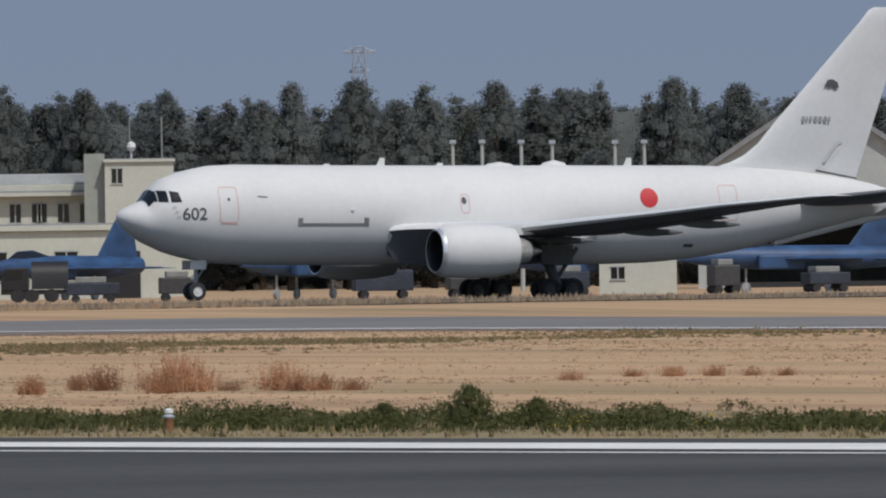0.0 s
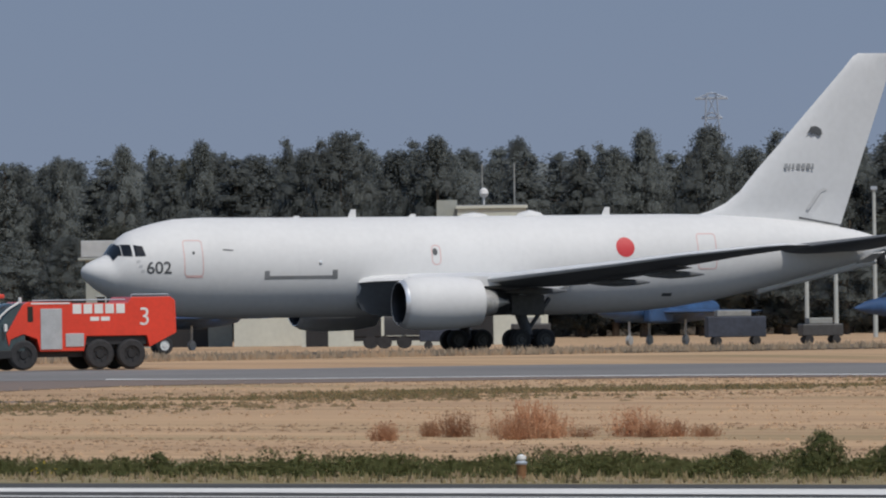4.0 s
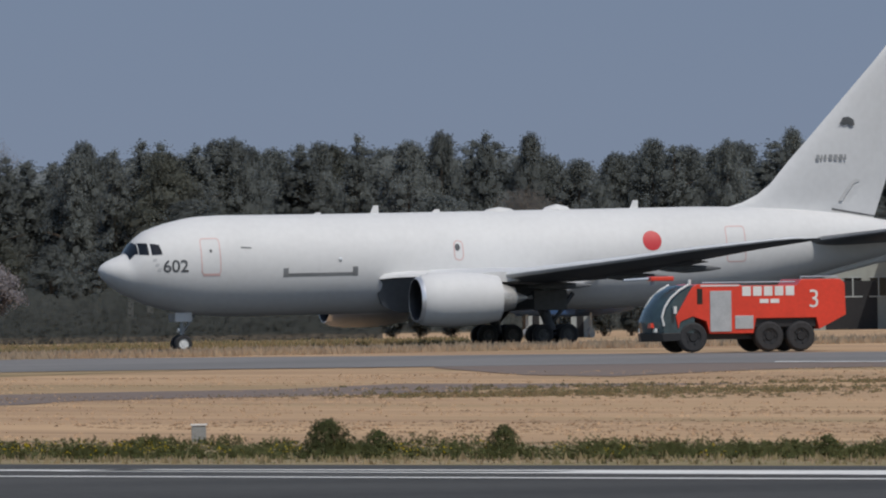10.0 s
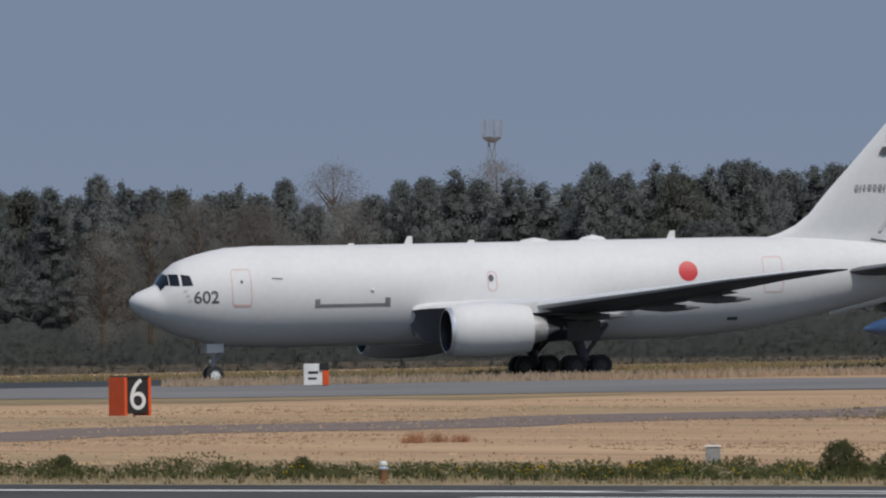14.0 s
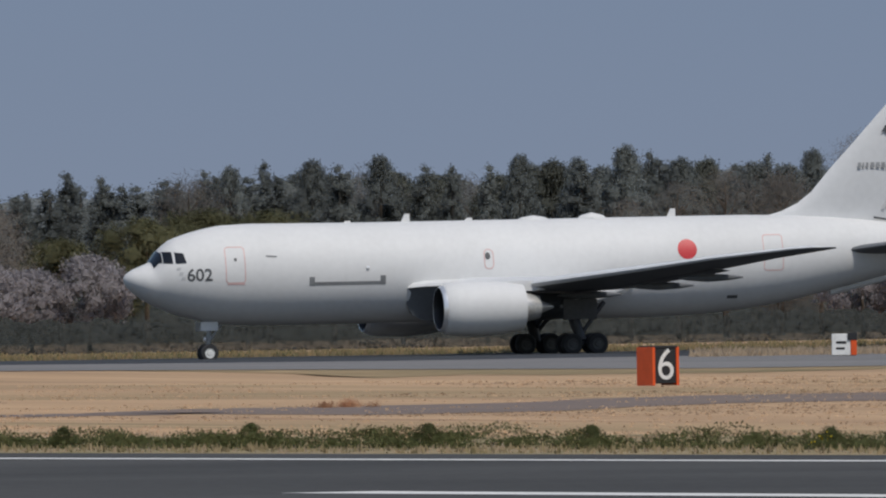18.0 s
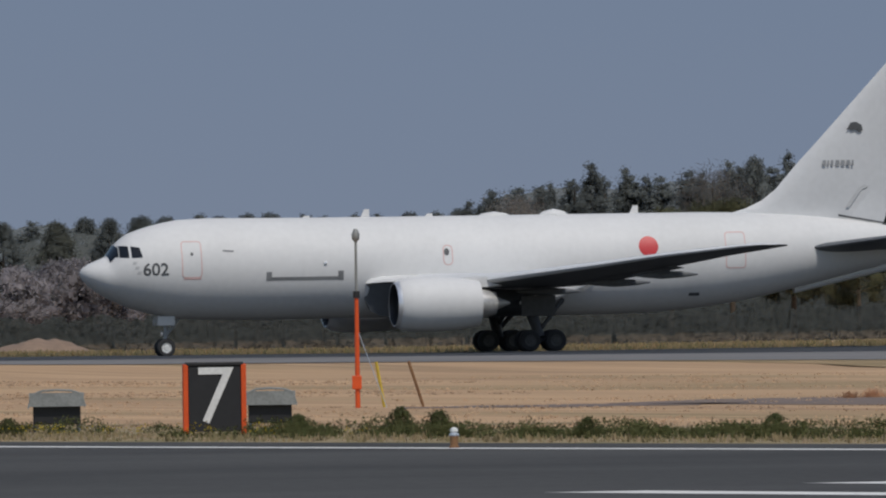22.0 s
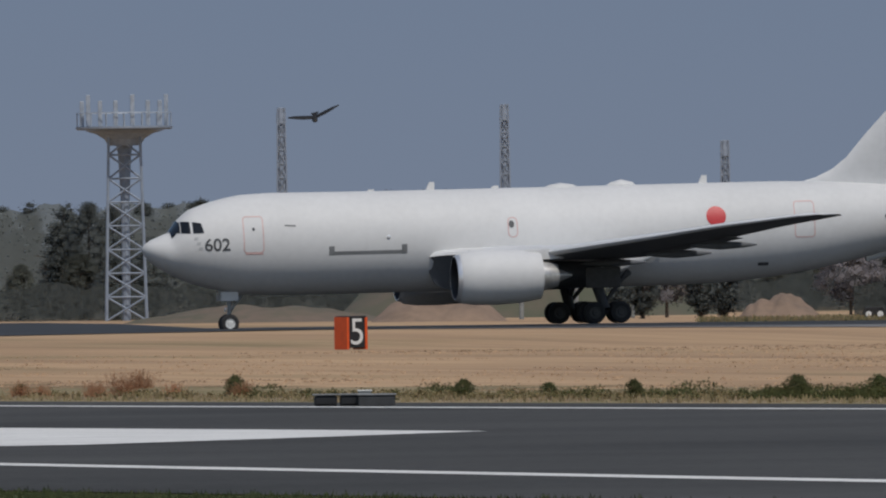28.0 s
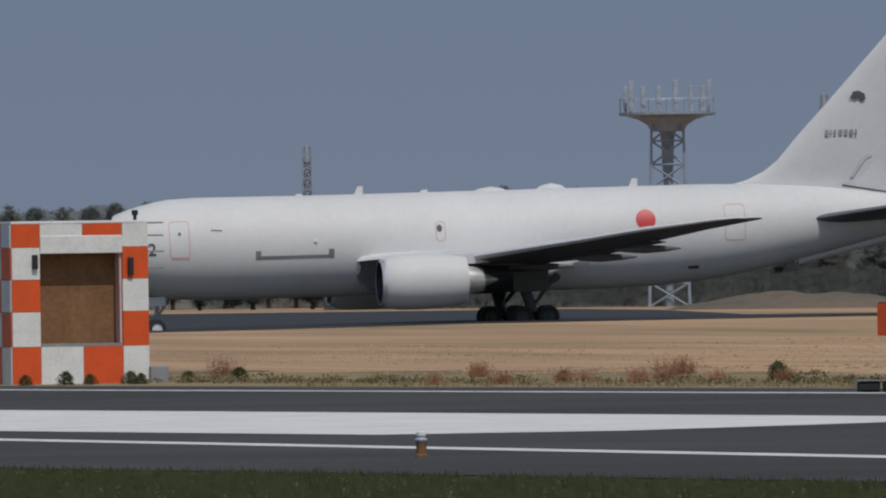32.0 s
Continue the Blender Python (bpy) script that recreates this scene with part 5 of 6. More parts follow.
for k in range(6):
    a = k * 6.2832 / 6 + 0.3
    part("panel_antenna", Mesh().box(0.95 * math.cos(a) - 0.16, 0.95 * math.sin(a) - 0.1, 21.8, 0.95 * math.cos(a) + 0.16, 0.95 * math.sin(a) + 0.1, 23.6), M["mast"], wt)
for az, h in ((20.961, 10.5), (21.047, 10.5), (21.162, 10.45), (21.253, 10.4), (21.437, 10.35), (21.523, 10.35)):
    lp = thing("light_pole", "slim pale apron light pole", "pole", "apron poles")
    part("pole", Mesh().tube((0, 0, 0), (0, 0, h), 0.16, 0.11, 8), M["pale"], lp, smooth=True)
    part("lamp_head", Mesh().box(-0.22, -0.2, h, 0.22, 0.2, h + 0.25), M["steel"], lp, bevel=0.03)
    lp.matrix_world = stand(az, 1300, z=0)
for az, d, h in ((10.774, 1250, 8.2), (10.935, 1250, 7.4), (11.1, 1270, 6.5)):
    lp = thing("light_pole", "slim grey pole in front of a grassy mound", "pole", "mound poles")
    part("pole", Mesh().tube((0, 0, 0), (0, 0, h), 0.15, 0.12, 8), M["grey"], lp, smooth=True)
    part("cap", Mesh().tube((0, 0, h), (0, 0, h + 0.2), 0.2, n=8), M["steel"], lp)
    lp.matrix_world = stand(az, d)


def mound(name, label, az, d, w, h, depth, material, seed):
    g, n, k = Mesh(), 40, 14
    vs = []
    for j in range(k + 1):
        for i in range(n + 1):
            x, y = (i / n - 0.5), (j / k - 0.5)
            f = max(0, math.cos(math.pi * x)) ** 0.8 * max(0, math.cos(math.pi * y)) ** 0.8
            vs.append((x * w, (y + 0.5) * depth, h * f * (1 + 0.28 * noise.noise((x * 5 + seed, y * 4, 0)) + 0.16 * noise.noise((x * 13, y * 9, seed))) - 0.3))
    g.add(vs, [(j * (n + 1) + i, j * (n + 1) + i + 1, (j + 1) * (n + 1) + i + 1, (j + 1) * (n + 1) + i) for j in range(k) for i in range(n)])
    o = part(name, g, material, smooth=True)
    o.matrix_world = stand(az, d)
    return tagged(o, label, "mound", kind="structure")


M["bank"] = mat("grassy_bank", (0.078, 0.088, 0.055), 0.95, scale=0.09, fine=6, tint=(0.135, 0.108, 0.078))
M["earth"] = mat("bare_earth", (0.29, 0.20, 0.14), 0.95, scale=0.3, fine=5, tint=(0.20, 0.14, 0.10))
mound("grass_mound", "green and brown grassy embankment", 10.80, 1330, 27, 8.2, 44, M["bank"], 2)
mound("earth_mound", "heap of bare orange-brown earth", 11.53, 1110, 5.4, 1.7, 9, M["earth"], 5)
M["thin"] = mat("thin_grass_on_earth", (0.20, 0.15, 0.118), 0.95, scale=0.12, fine=9, tint=(0.12, 0.115, 0.085), spec=0.1)
mound("earth_mound", "low heap of bare brown earth", 10.53, 1200, 9, 2.0, 12, M["earth"], 7)
mound("earth_bank", "low bank of brown earth and thin grass", 10.0, 1240, 19, 1.3, 16, M["thin"], 12)
mound("earth_mound", "low heap of bare brown earth", 12.15, 1150, 8, 1.1, 10, M["earth"], 9)


# ---- trees and low growth ----
FRONT = Vector((0.2, -0.9, 0.5))


def leaf_quads(g, centre, size, r, count, spread, face, loose=0.75, slim=0.7):
    """Small leaves round a point, turned roughly towards face."""
    for _ in range(count):
        c = centre + Vector((r.gauss(0, spread), r.gauss(0, spread), r.gauss(0, spread * 0.8)))
        n = (face.normalized() + Vector((r.uniform(-1, 1), r.uniform(-1, 1), r.uniform(-1, 1))) * loose).normalized()
        a = n.cross(Vector((r.uniform(-1, 1), r.uniform(-1, 1), r.uniform(-1, 1)))).normalized()
        b = n.cross(a)
        s = size * r.uniform(0.6, 1.3)
        g.add([c - a * s, c + b * s * slim, c + a * s * r.uniform(0.6, 1.2), c - b * s * slim], [(0, 1, 2, 3)])


def soften(ob, outward):
    """Turns the shading of every leaf towards the outside of its mass."""
    ob.data.normals_split_custom_set_from_vertices([outward(v.co).normalized() for v in ob.data.vertices])
    return ob


def girth(kind, f, h):
    """Radius of a crown at the share f of its height."""
    if kind == "cedar":
        return h * 0.17 * max(0.0, 1 - f) ** 0.62 * (0.62 + 0.38 * min(1, f / 0.12))
    u = (f - (0.50 if kind == "round" else 0.46)) / 0.5
    return h * (0.30 if kind == "round" else 0.66) * max(0.0, 1 - abs(u) ** (2.0 if u < 0 or kind == "spread" else 1.35)) ** 0.6


def crown(kind, h, r, n):
    """A lumpy mass of foliage with leaves standing out of it."""
    g, seed = Mesh(), r.uniform(0, 90)
    if kind == "bare":
        for _ in range(n):
            u, a = r.uniform(-1, 1), r.uniform(0, 6.2832)
            z = h * (0.58 + 0.40 * u)
            rad = h * 0.30 * math.sqrt(max(0.02, 1 - u * u)) * math.sqrt(r.uniform(0.05, 1)) * (1 + 0.2 * math.sin(3 * a + h))
            leaf_quads(g, Vector((rad * math.cos(a), rad * math.sin(a), z)), 0.24, r, 9, 0.45, Vector((math.cos(a), math.sin(a), 0.2)), 0.9, 0.10)
        return g
    low, lift = {"cedar": (0.06, 0.94), "round": (0.08, 0.92), "spread": (0.26, 0.74)}[kind]
    balls = []
    if kind == "cedar":
        for k in range(190):
            f = (1 - r.random() ** 0.8) * 0.98
            q = girth(kind, f, h)
            balls.append((q * math.sqrt(r.uniform(0.1, 1)) * 0.82, 2.4 * k + r.uniform(-0.4, 0.4), h * (low + lift * f) - 0.2 * q, 0.24 + 0.20 * q + r.uniform(0, 0.12), 1.1))
        balls.append((0, 0, h * 0.955, 0.26, 2.0))
    else:
        for k in range(110 if kind == "round" else 70):
            f = r.random() ** 0.8
            q = girth(kind, f, h)
            big = (0.066 if kind == "round" else 0.10) * h * r.uniform(0.7, 1.35)
            balls.append((max(0.0, q - big) * math.sqrt(r.uniform(0.35, 1)), r.uniform(0, 6.2832), min(h - big * 0.85, h * (low + lift * f)), big, 0.85))
    total = sum(b[3] ** 2 for b in balls)
    for rad, a, z, big, flat in balls:
        c = Vector((rad * math.cos(a), rad * math.sin(a), z))
        g.loft([[c + Vector((0.58 * big * math.sin(t) * math.cos(u), 0.58 * big * math.sin(t) * math.sin(u), 0.58 * big * flat * math.cos(t))) for u in (k * 1.0472 for k in range(6))] for t in (0.15, 1.0, 2.1, 3.0)])
        for _ in range(int(n * big * big / total)):
            u, w = r.uniform(0, 6.2832), r.uniform(-0.95, 1)
            d = Vector((math.sqrt(1 - w * w) * math.cos(u), math.sqrt(1 - w * w) * math.sin(u), w))
            leaf_quads(g, c + Vector((d.x, d.y, d.z * flat)) * big * r.uniform(0.55, 1.2), 0.11, r, 3, 0.15, d + Vector((0, -0.3, 0.5)), 2.2, 0.75)
    return g


def limbs(h, r, bare=False):
    g = Mesh().tube((0, 0, -0.4), (0, 0, h * 0.45), h * 0.02 + 0.05, h * 0.015, 8).tube((0, 0, h * 0.45), (0.1, 0, h * 0.93), h * 0.015, 0.03, 6)
    for _ in range(30 if bare else 9):
        z, a = h * r.uniform(0.25, 0.8), r.uniform(0, 6.2832)
        l = h * r.uniform(0.12, 0.3) * (1.1 - z / h)
        up = l * (1.3 if bare else 0.3)
        g.tube((0, 0, z), (l * math.cos(a), l * math.sin(a), z + up), h * 0.006 + 0.02, 0.015, 4)
    return g


def tree(name, kind, h, foliage, seed, n, label, category="tree"):
    r = random.Random(seed)
    t = thing(name, label, category, "trees along the field")
    part("trunk", limbs(h, r, kind == "bare"), M["bark"], t, "brown trunk with limbs")
    c = part("crown", crown(kind, h, r, n), M[foliage], t, smooth=True)
    if kind != "bare":
        soften(c, lambda p: Vector((p.x, p.y, 0.45 * (p.z - 0.35 * h))) / h + Vector((0, 0, 0.10)))
    return t


SKYLINE = [(6.5, 8.2), (8.3, 8.2), (9.0, 8.8), (9.5, 9.0), (11, 9.5), (13.0, 9.4), (13.36, 9.4), (13.48, 11.2), (13.8, 12.0), (14.06, 12.1), (14.3, 12.8), (14.74, 12.9), (14.96, 12.3), (15.2, 13.2), (15.6, 13.4), (15.75, 13.2),
           (16.04, 12.2), (16.2, 12.5), (16.4, 13.8), (16.72, 13.7), (17.17, 14.0), (17.45, 14.1), (17.98, 14.5), (18.1, 14.5), (18.33, 12.9), (18.5, 13.3), (18.66, 13.8), (18.83, 14.1), (19.14, 14.3), (19.36, 14.2),
           (19.6, 15.2), (19.74, 14.5), (20.02, 14.4), (20.6, 14.2), (20.93, 14.5), (21.14, 14.4), (21.3, 15.2), (21.48, 14.0), (21.7, 14.4), (21.86, 14.3), (24, 14.5)]
# the trees that stand out of the canopy: azimuth and height
TALL_NORTH = [(9.13, 9.5), (9.45, 9.5), (13.41, 10.7), (13.48, 11.5), (13.56, 11.8), (13.65, 12.0), (13.77, 13.5), (13.87, 13.1), (13.93, 12.4), (14.10, 12.8), (14.17, 13.6), (14.25, 13.5), (14.35, 14.1), (14.49, 13.9), (14.57, 13.9), (14.69, 14.2),
              (14.82, 13.8), (14.90, 13.6), (15.01, 13.8), (15.10, 14.1), (15.27, 13.8), (15.41, 14.7), (15.48, 14.5), (15.83, 14.4), (15.96, 14.2), (16.30, 14.0), (16.37, 14.2), (16.46, 15.1), (16.65, 14.5), (16.85, 14.8), (16.88, 15.1), (16.97, 14.9)]
TALL_EAST = [(17.05, 15.4), (17.10, 15.4), (17.21, 15.0), (17.27, 15.1), (17.32, 15.2), (17.51, 15.2), (17.57, 14.8), (17.68, 15.8), (17.83, 14.8), (17.93, 15.5), (18.06, 15.7), (18.19, 15.3), (18.44, 13.7), (18.55, 14.7), (18.61, 14.7), (18.77, 14.6), (18.96, 15.4),
             (19.05, 15.5), (19.10, 15.1), (19.19, 15.7), (19.26, 15.3), (19.44, 16.1), (19.54, 16.0), (19.60, 16.2), (19.65, 16.7), (19.81, 16.0), (19.88, 15.8), (20.07, 15.3), (20.12, 15.6), (20.36, 15.4), (20.49, 16.1), (20.68, 16.3), (20.88, 16.2), (21.09, 16.0),
             (21.21, 16.1), (21.28, 16.0), (21.34, 15.7), (21.40, 16.4), (21.54, 15.4), (21.61, 16.1), (21.67, 15.9), (21.80, 15.6)]
skyline = lambda az: float(np.interp(az, [p[0] for p in SKYLINE], [p[1] for p in SKYLINE])) - 0.15
CEDAR = "dark green conifer at the edge of the wood"
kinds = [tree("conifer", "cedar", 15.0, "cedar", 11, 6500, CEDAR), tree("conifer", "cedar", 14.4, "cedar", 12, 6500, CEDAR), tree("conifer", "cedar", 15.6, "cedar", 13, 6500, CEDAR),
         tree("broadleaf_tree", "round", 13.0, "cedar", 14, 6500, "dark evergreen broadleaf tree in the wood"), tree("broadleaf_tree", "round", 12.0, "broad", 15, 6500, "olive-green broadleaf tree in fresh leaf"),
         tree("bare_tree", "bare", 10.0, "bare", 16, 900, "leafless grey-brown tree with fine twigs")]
KH = [15.0, 14.4, 15.6, 13.0, 12.0, 10.0]
rt = random.Random(21)
first = [True] * 6
az = 6.9
while az < 23.6:
    edge = az < 13.3
    k = rt.choices(range(6), (1.5, 1.5, 1.5, 9, 2, 0.2))[0] if not 13.4 < az < 15.4 else rt.choices(range(6), (2, 2, 2, 4, 4, 2.5))[0]
    d = rt.uniform(1470, 1535)
    h = (3.1 + (skyline(az) * rt.uniform(1.0, 1.05) - 3.1) * d / 1500) * (0.97 if k > 2 else 1.0)
    sc = h / KH[k]
    m = stand(az, d, rt.uniform(0, 360)) @ Matrix.Diagonal((1, 1, 1, 1))
    o = kinds[k] if first[k] else copy_thing(kinds[k], m)
    if first[k]:
        o.matrix_world = m
        first[k] = False
    o.scale = (sc * rt.uniform(1.0, 1.35) * (1.5 if k < 3 else 0.8),) * 2 + (sc,)
    az += rt.uniform(0.055, 0.10)
for az, h in TALL_NORTH + TALL_EAST:
    k = rt.choices(range(4), (2, 2, 2, 3))[0]
    d = rt.uniform(1476, 1496)
    o = copy_thing(kinds[k], stand(az, d, rt.uniform(0, 360)))
    sc = (3.1 + (h - 3.5) * d / 1500) / KH[k]
    o.scale = (sc * rt.uniform(0.75, 1.15) * (0.72 if k == 3 else 1.15),) * 2 + (sc,)
# a lower second row in front, which closes the edge of the wood
az = 6.9
while az < 23.6:
    k = rt.choices((3, 4), (3, 2))[0]
    d = rt.uniform(1425, 1460)
    copy = copy_thing(kinds[k], stand(az, d, rt.uniform(0, 360)))
    sc = skyline(az) * rt.uniform(0.42, 0.72) / KH[k]
    copy.scale = (sc * rt.uniform(1.2, 1.8),) * 2 + (sc,)
    az += rt.uniform(0.10, 0.18)
# single trees that stand apart
MODELS = {}


def lone(kind, name, h, foliage, az, d, seed, n, label):
    """A tree of that height; every third one of a kind is a new model, the others are turned copies."""
    key = (kind, foliage, seed % 3)
    if key not in MODELS:
        MODELS[key] = (tree(name, kind, h, foliage, seed, n, label), h)
        MODELS[key][0].matrix_world = stand(az, d)
        return MODELS[key][0]
    t = copy_thing(MODELS[key][0], stand(az, d, 77.0 * seed))
    tagged(t, label, "tree", "trees along the field")
    k = h / MODELS[key][1]
    t.scale = (k, k, k)
    return t


lone("bare", "bare_tree", 8.7, "bare", 18.17, 1188, 31, 1300, "tall leafless tree with grey twigs")
lone("bare", "bare_tree", 18.5, "bare", 16.10, 1900, 32, 1300, "tall bare tree above the wood")
lone("bare", "bare_tree", 18.6, "bare", 16.58, 1900, 33, 1500, "broad bare tree above the wood")
CHERRY = "cherry tree in pale mauve-grey blossom"
for k, (az, h) in enumerate(((16.30, 6.3), (16.56, 5.2), (16.10, 5.4), (13.50, 6.1), (13.66, 5.2), (13.83, 6.0), (12.72, 5.4), (12.86, 5.6), (13.02, 5.9), (13.16, 4.9), (11.20, 4.8), (11.74, 4.0), (12.08, 5.4), (12.24, 5.8), (12.36, 4.8))):
    lone("spread", "cherry_tree", h, "blossom", az, 1225 + 4 * k, 40 + k, 4200, CHERRY)
for k, (az, h) in enumerate(((14.00, 8.6), (14.18, 9.2), (14.36, 9.0), (14.55, 7.6), (13.75, 7.4), (12.78, 7.2), (12.98, 7.4), (13.25, 6.8), (18.18, 5.2), (18.36, 4.6))):
    lone("spread", "broadleaf_tree", h, "olive", az, 1330 + 4 * k, 90 + k, 4200, "olive-green broadleaf tree in fresh leaf")
for k, (az, h) in enumerate(((15.0, 8.0), (14.75, 7.4), (13.4, 7.0), (18.50, 6.4), (18.32, 7.4), (13.55, 9.2), (15.56, 10.4), (15.70, 11.2), (15.86, 10.6), (15.98, 8.8), (15.42, 9.4))):
    lone("bare", "bare_tree", h, "bare", az, 1260 + 6 * k, 110 + k, 800, "leafless grey-brown tree with fine twigs")
for k, (az, h, d) in enumerate(((18.05, 3.6, 1184), (18.28, 3.4, 1184), (18.4, 3.8, 1184), (18.48, 3.2, 1186), (17.95, 3.2, 1184), (17.86, 3.5, 1186), (17.78, 3.3, 1188), (11.06, 3.4, 1222), (11.13, 4.0, 1225), (11.30, 4.3, 1224), (11.37, 4.0, 1228))):
    lone("round", "clipped_shrub", h, "cedar", az, d, 70 + k, 1600, "dark green rounded shrub by the far fence")
def bank_of_leaves(name, label, category, az0, az1, d0, d1, top, material, leaves_, size, seed, step=0.02):
    """A long lumpy mass of foliage between two distances, with leaves standing out of it."""
    g, r = Mesh(), random.Random(seed)
    n = int((az1 - az0) / step) + 1
    prof = [(0.0, -0.1), (0.02, 0.16), (0.04, 0.32), (0.10, 0.48), (0.14, 0.62), (0.22, 0.76), (0.32, 0.88), (0.5, 1.0), (0.75, 0.8), (1.0, -0.1)]

    def at(az, f, zf):
        lump = noise.noise((az * 9, zf * 2.0, seed)) * 0.09 + noise.noise((az * 31, f * 3, zf * 4)) * 0.05
        return plan(az, d0 + (d1 - d0) * min(1, max(0, f + lump * (0.5 if zf > 0 else 0))), max(-0.1, top(az) * (zf + (lump if zf > 0 else 0))))

    g.loft([[at(az0 + (az1 - az0) * i / (n - 1), f, zf) for f, zf in prof] for i in range(n)], closed=False, caps=False)
    for _ in range(leaves_):
        k, u = r.randrange(7), r.random()
        f, zf = [prof[k][j] * (1 - u) + prof[k + 1][j] * u for j in (0, 1)]
        leaf_quads(g, at(r.uniform(az0, az1), f, zf) + Vector((0, -0.06, 0.05)), size * 0.7, r, 3, size * 0.7, Vector((0.1, -0.6, 0.8)), 1.4, 0.65)
    return tagged(soften(part(name, g, material, smooth=True), lambda p: Vector((0.1, -0.7, 0.7))), label, category, kind="stuff")


bank_of_leaves("hedge", "dark green hedge along the far fence", "hedge", 8.6, 18.7, 1385, 1412, lambda az: (3.7 + 0.8 * noise.noise((az * 9, 0, 0)) + 0.5 * noise.noise((az * 31, 5, 0))) * (0.75 if az < 13.2 else 1), M["hedge"], 17000, 0.17, 8)
bank_of_leaves("hedge", "low dark green hedge before the cherry trees", "hedge", 11.75, 17.75, 1190, 1202, lambda az: 2.3 + 0.5 * noise.noise((az * 11, 2, 0)) + 0.3 * noise.noise((az * 37, 5, 0)), M["hedge"], 12000, 0.14, 9)
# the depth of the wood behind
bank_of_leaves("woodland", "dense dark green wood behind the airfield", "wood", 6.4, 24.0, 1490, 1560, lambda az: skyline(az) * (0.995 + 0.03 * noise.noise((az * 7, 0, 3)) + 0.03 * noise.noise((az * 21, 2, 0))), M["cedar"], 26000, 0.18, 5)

# dry grass, weeds and flowers on the field
def tufts(name, label, category, material, places, seed, hgt, wid):
    g, r = Mesh(), random.Random(seed)
    for x, y, s in places(r):
        z = level(x, y)
        for _ in range(3):
            a, h = r.uniform(0, 6.28), hgt * s * r.uniform(0.35, 1.3)
            w, lean = wid * s * r.uniform(0.7, 1.3), r.uniform(-0.35, 0.35) * h
            bx, by = x + r.gauss(0, 0.12 * s), y + r.gauss(0, 0.12 * s)
            c, q = math.cos(a) * w, math.sin(a) * w
            g.add([(bx - c, by - q, z), (bx + c, by + q, z), (bx + lean, by + 0.2 * lean, z + h)], [(0, 1, 2)])
    return tagged(part(name, g, material), label, category, kind="stuff")


def field(n, az0, az1, d0, d1, lo, ok):
    def gen(r):
        for _ in range(n):
            a, d = r.uniform(az0, az1), math.sqrt(r.uniform(d0 * d0, d1 * d1))
            p = plan(a, d)
            across = p.dot(RN)
            s = r.uniform(lo, 1.0)
            if ok(p.x, p.y, across):
                yield p.x, p.y, s
    return gen


tufts("dry_grass", "short dry straw-coloured grass on the airfield", "grass", M["blade"], field(24000, 6.8, 23, 420, 820, 0.3, lambda x, y, n: n > 192 and not (y > 765 and x > 170) and noise.noise((x * 0.12, y * 0.025, 4)) > -0.1), 1, 0.06, 0.07)


def along(points, n, across, patch):
    """Places scattered along a line of (x, y) points, in patches."""
    def gen(r):
        for _ in range(n):
            f = r.random() * (len(points) - 1)
            i = int(f)
            x = points[i][0] * (1 - f + i) + points[i + 1][0] * (f - i)
            y = points[i][1] * (1 - f + i) + points[i + 1][1] * (f - i) + r.gauss(0, across)
            s = noise.noise((x * patch, y * patch * 0.4, 0)) + 0.25
            if s > 0:
                yield x + r.gauss(0, 1), y, min(1, 0.35 + 1.3 * s)
    return gen


tufts("green_grass", "low fading green growth among the dry grass", "grass", M["dull"], along([(186, 572), (206, 609), (233, 645), (250, 668), (276, 684), (290, 690)], 5000, 13, 0.10), 13, 0.13, 0.16)
tufts("dry_grass", "dry grass beside the runway", "grass", M["straw"], field(26000, 6.8, 23, 310, 520, 0.4, lambda x, y, n: 172.5 < n < 200), 2, 0.13, 0.05)
tufts("verge_grass", "low olive-brown grass on the runway verge", "grass", M["verge"], field(46000, 6.8, 23, 310, 530, 0.4, lambda x, y, n: 172.5 < n < 182 + 7 * noise.noise((x * 0.05, y * 0.02, 9))), 12, 0.17, 0.06)
tufts("dead_growth", "patches of brown dead growth in the dry field", "grass", M["fawn"], field(40000, 6.8, 23, 330, 820, 0.4, lambda x, y, n: n > 190 and not (y > 765 and x > 170) and noise.noise((x * 0.045, y * 0.012, 14)) > 0.2), 19, 0.05, 0.09)
tufts("far_grass", "dry grass between the taxiways", "grass", M["straw"], field(22000, 15.6, 23.4, 948, 1010, 0.5, lambda x, y, n: 930 < y < 968), 4, 0.42, 0.16)
tufts("far_grass", "fading grass beyond the taxiway", "grass", M["dull"], field(14000, 11.3, 18, 1068, 1120, 0.5, lambda x, y, n: True), 17, 0.34, 0.2)


def weed_clumps(name, label, seed, count, place, hgt, size, per, growth="weed", category="weeds"):
    """Rounded clumps of small leaves."""
    g, r = Mesh(), random.Random(seed)
    for _ in range(count):
        c, big = place(r)
        w, h = 0.35 + 0.9 * big, hgt * (0.5 + big)
        for _ in range(int(per * (0.5 + 1.6 * big))):
            a, f = r.uniform(0, 6.283), r.random()
            q = c + Vector((w * math.cos(a) * math.sqrt(r.random()) * (1 - 0.6 * f), w * math.sin(a) * (1 - 0.6 * f), h * f))
            leaf_quads(g, q, size, r, 2, 0.05, FRONT)
    o = soften(part(name, g, M[growth]), lambda p: FRONT)
    return tagged(o, label, category, kind="stuff")


def along_edge(r):
    while True:
        u = r.uniform(130, 720)
        if noise.noise((u * 0.06, 3.0, 0)) > (-0.25 if u < 400 else -0.1 if u < 452 else 0.24):
            break
    n = 177 + abs(r.gauss(0, 4)) + (9 if r.random() < 0.15 else 0)
    return rw(n, u), r.random() ** 4


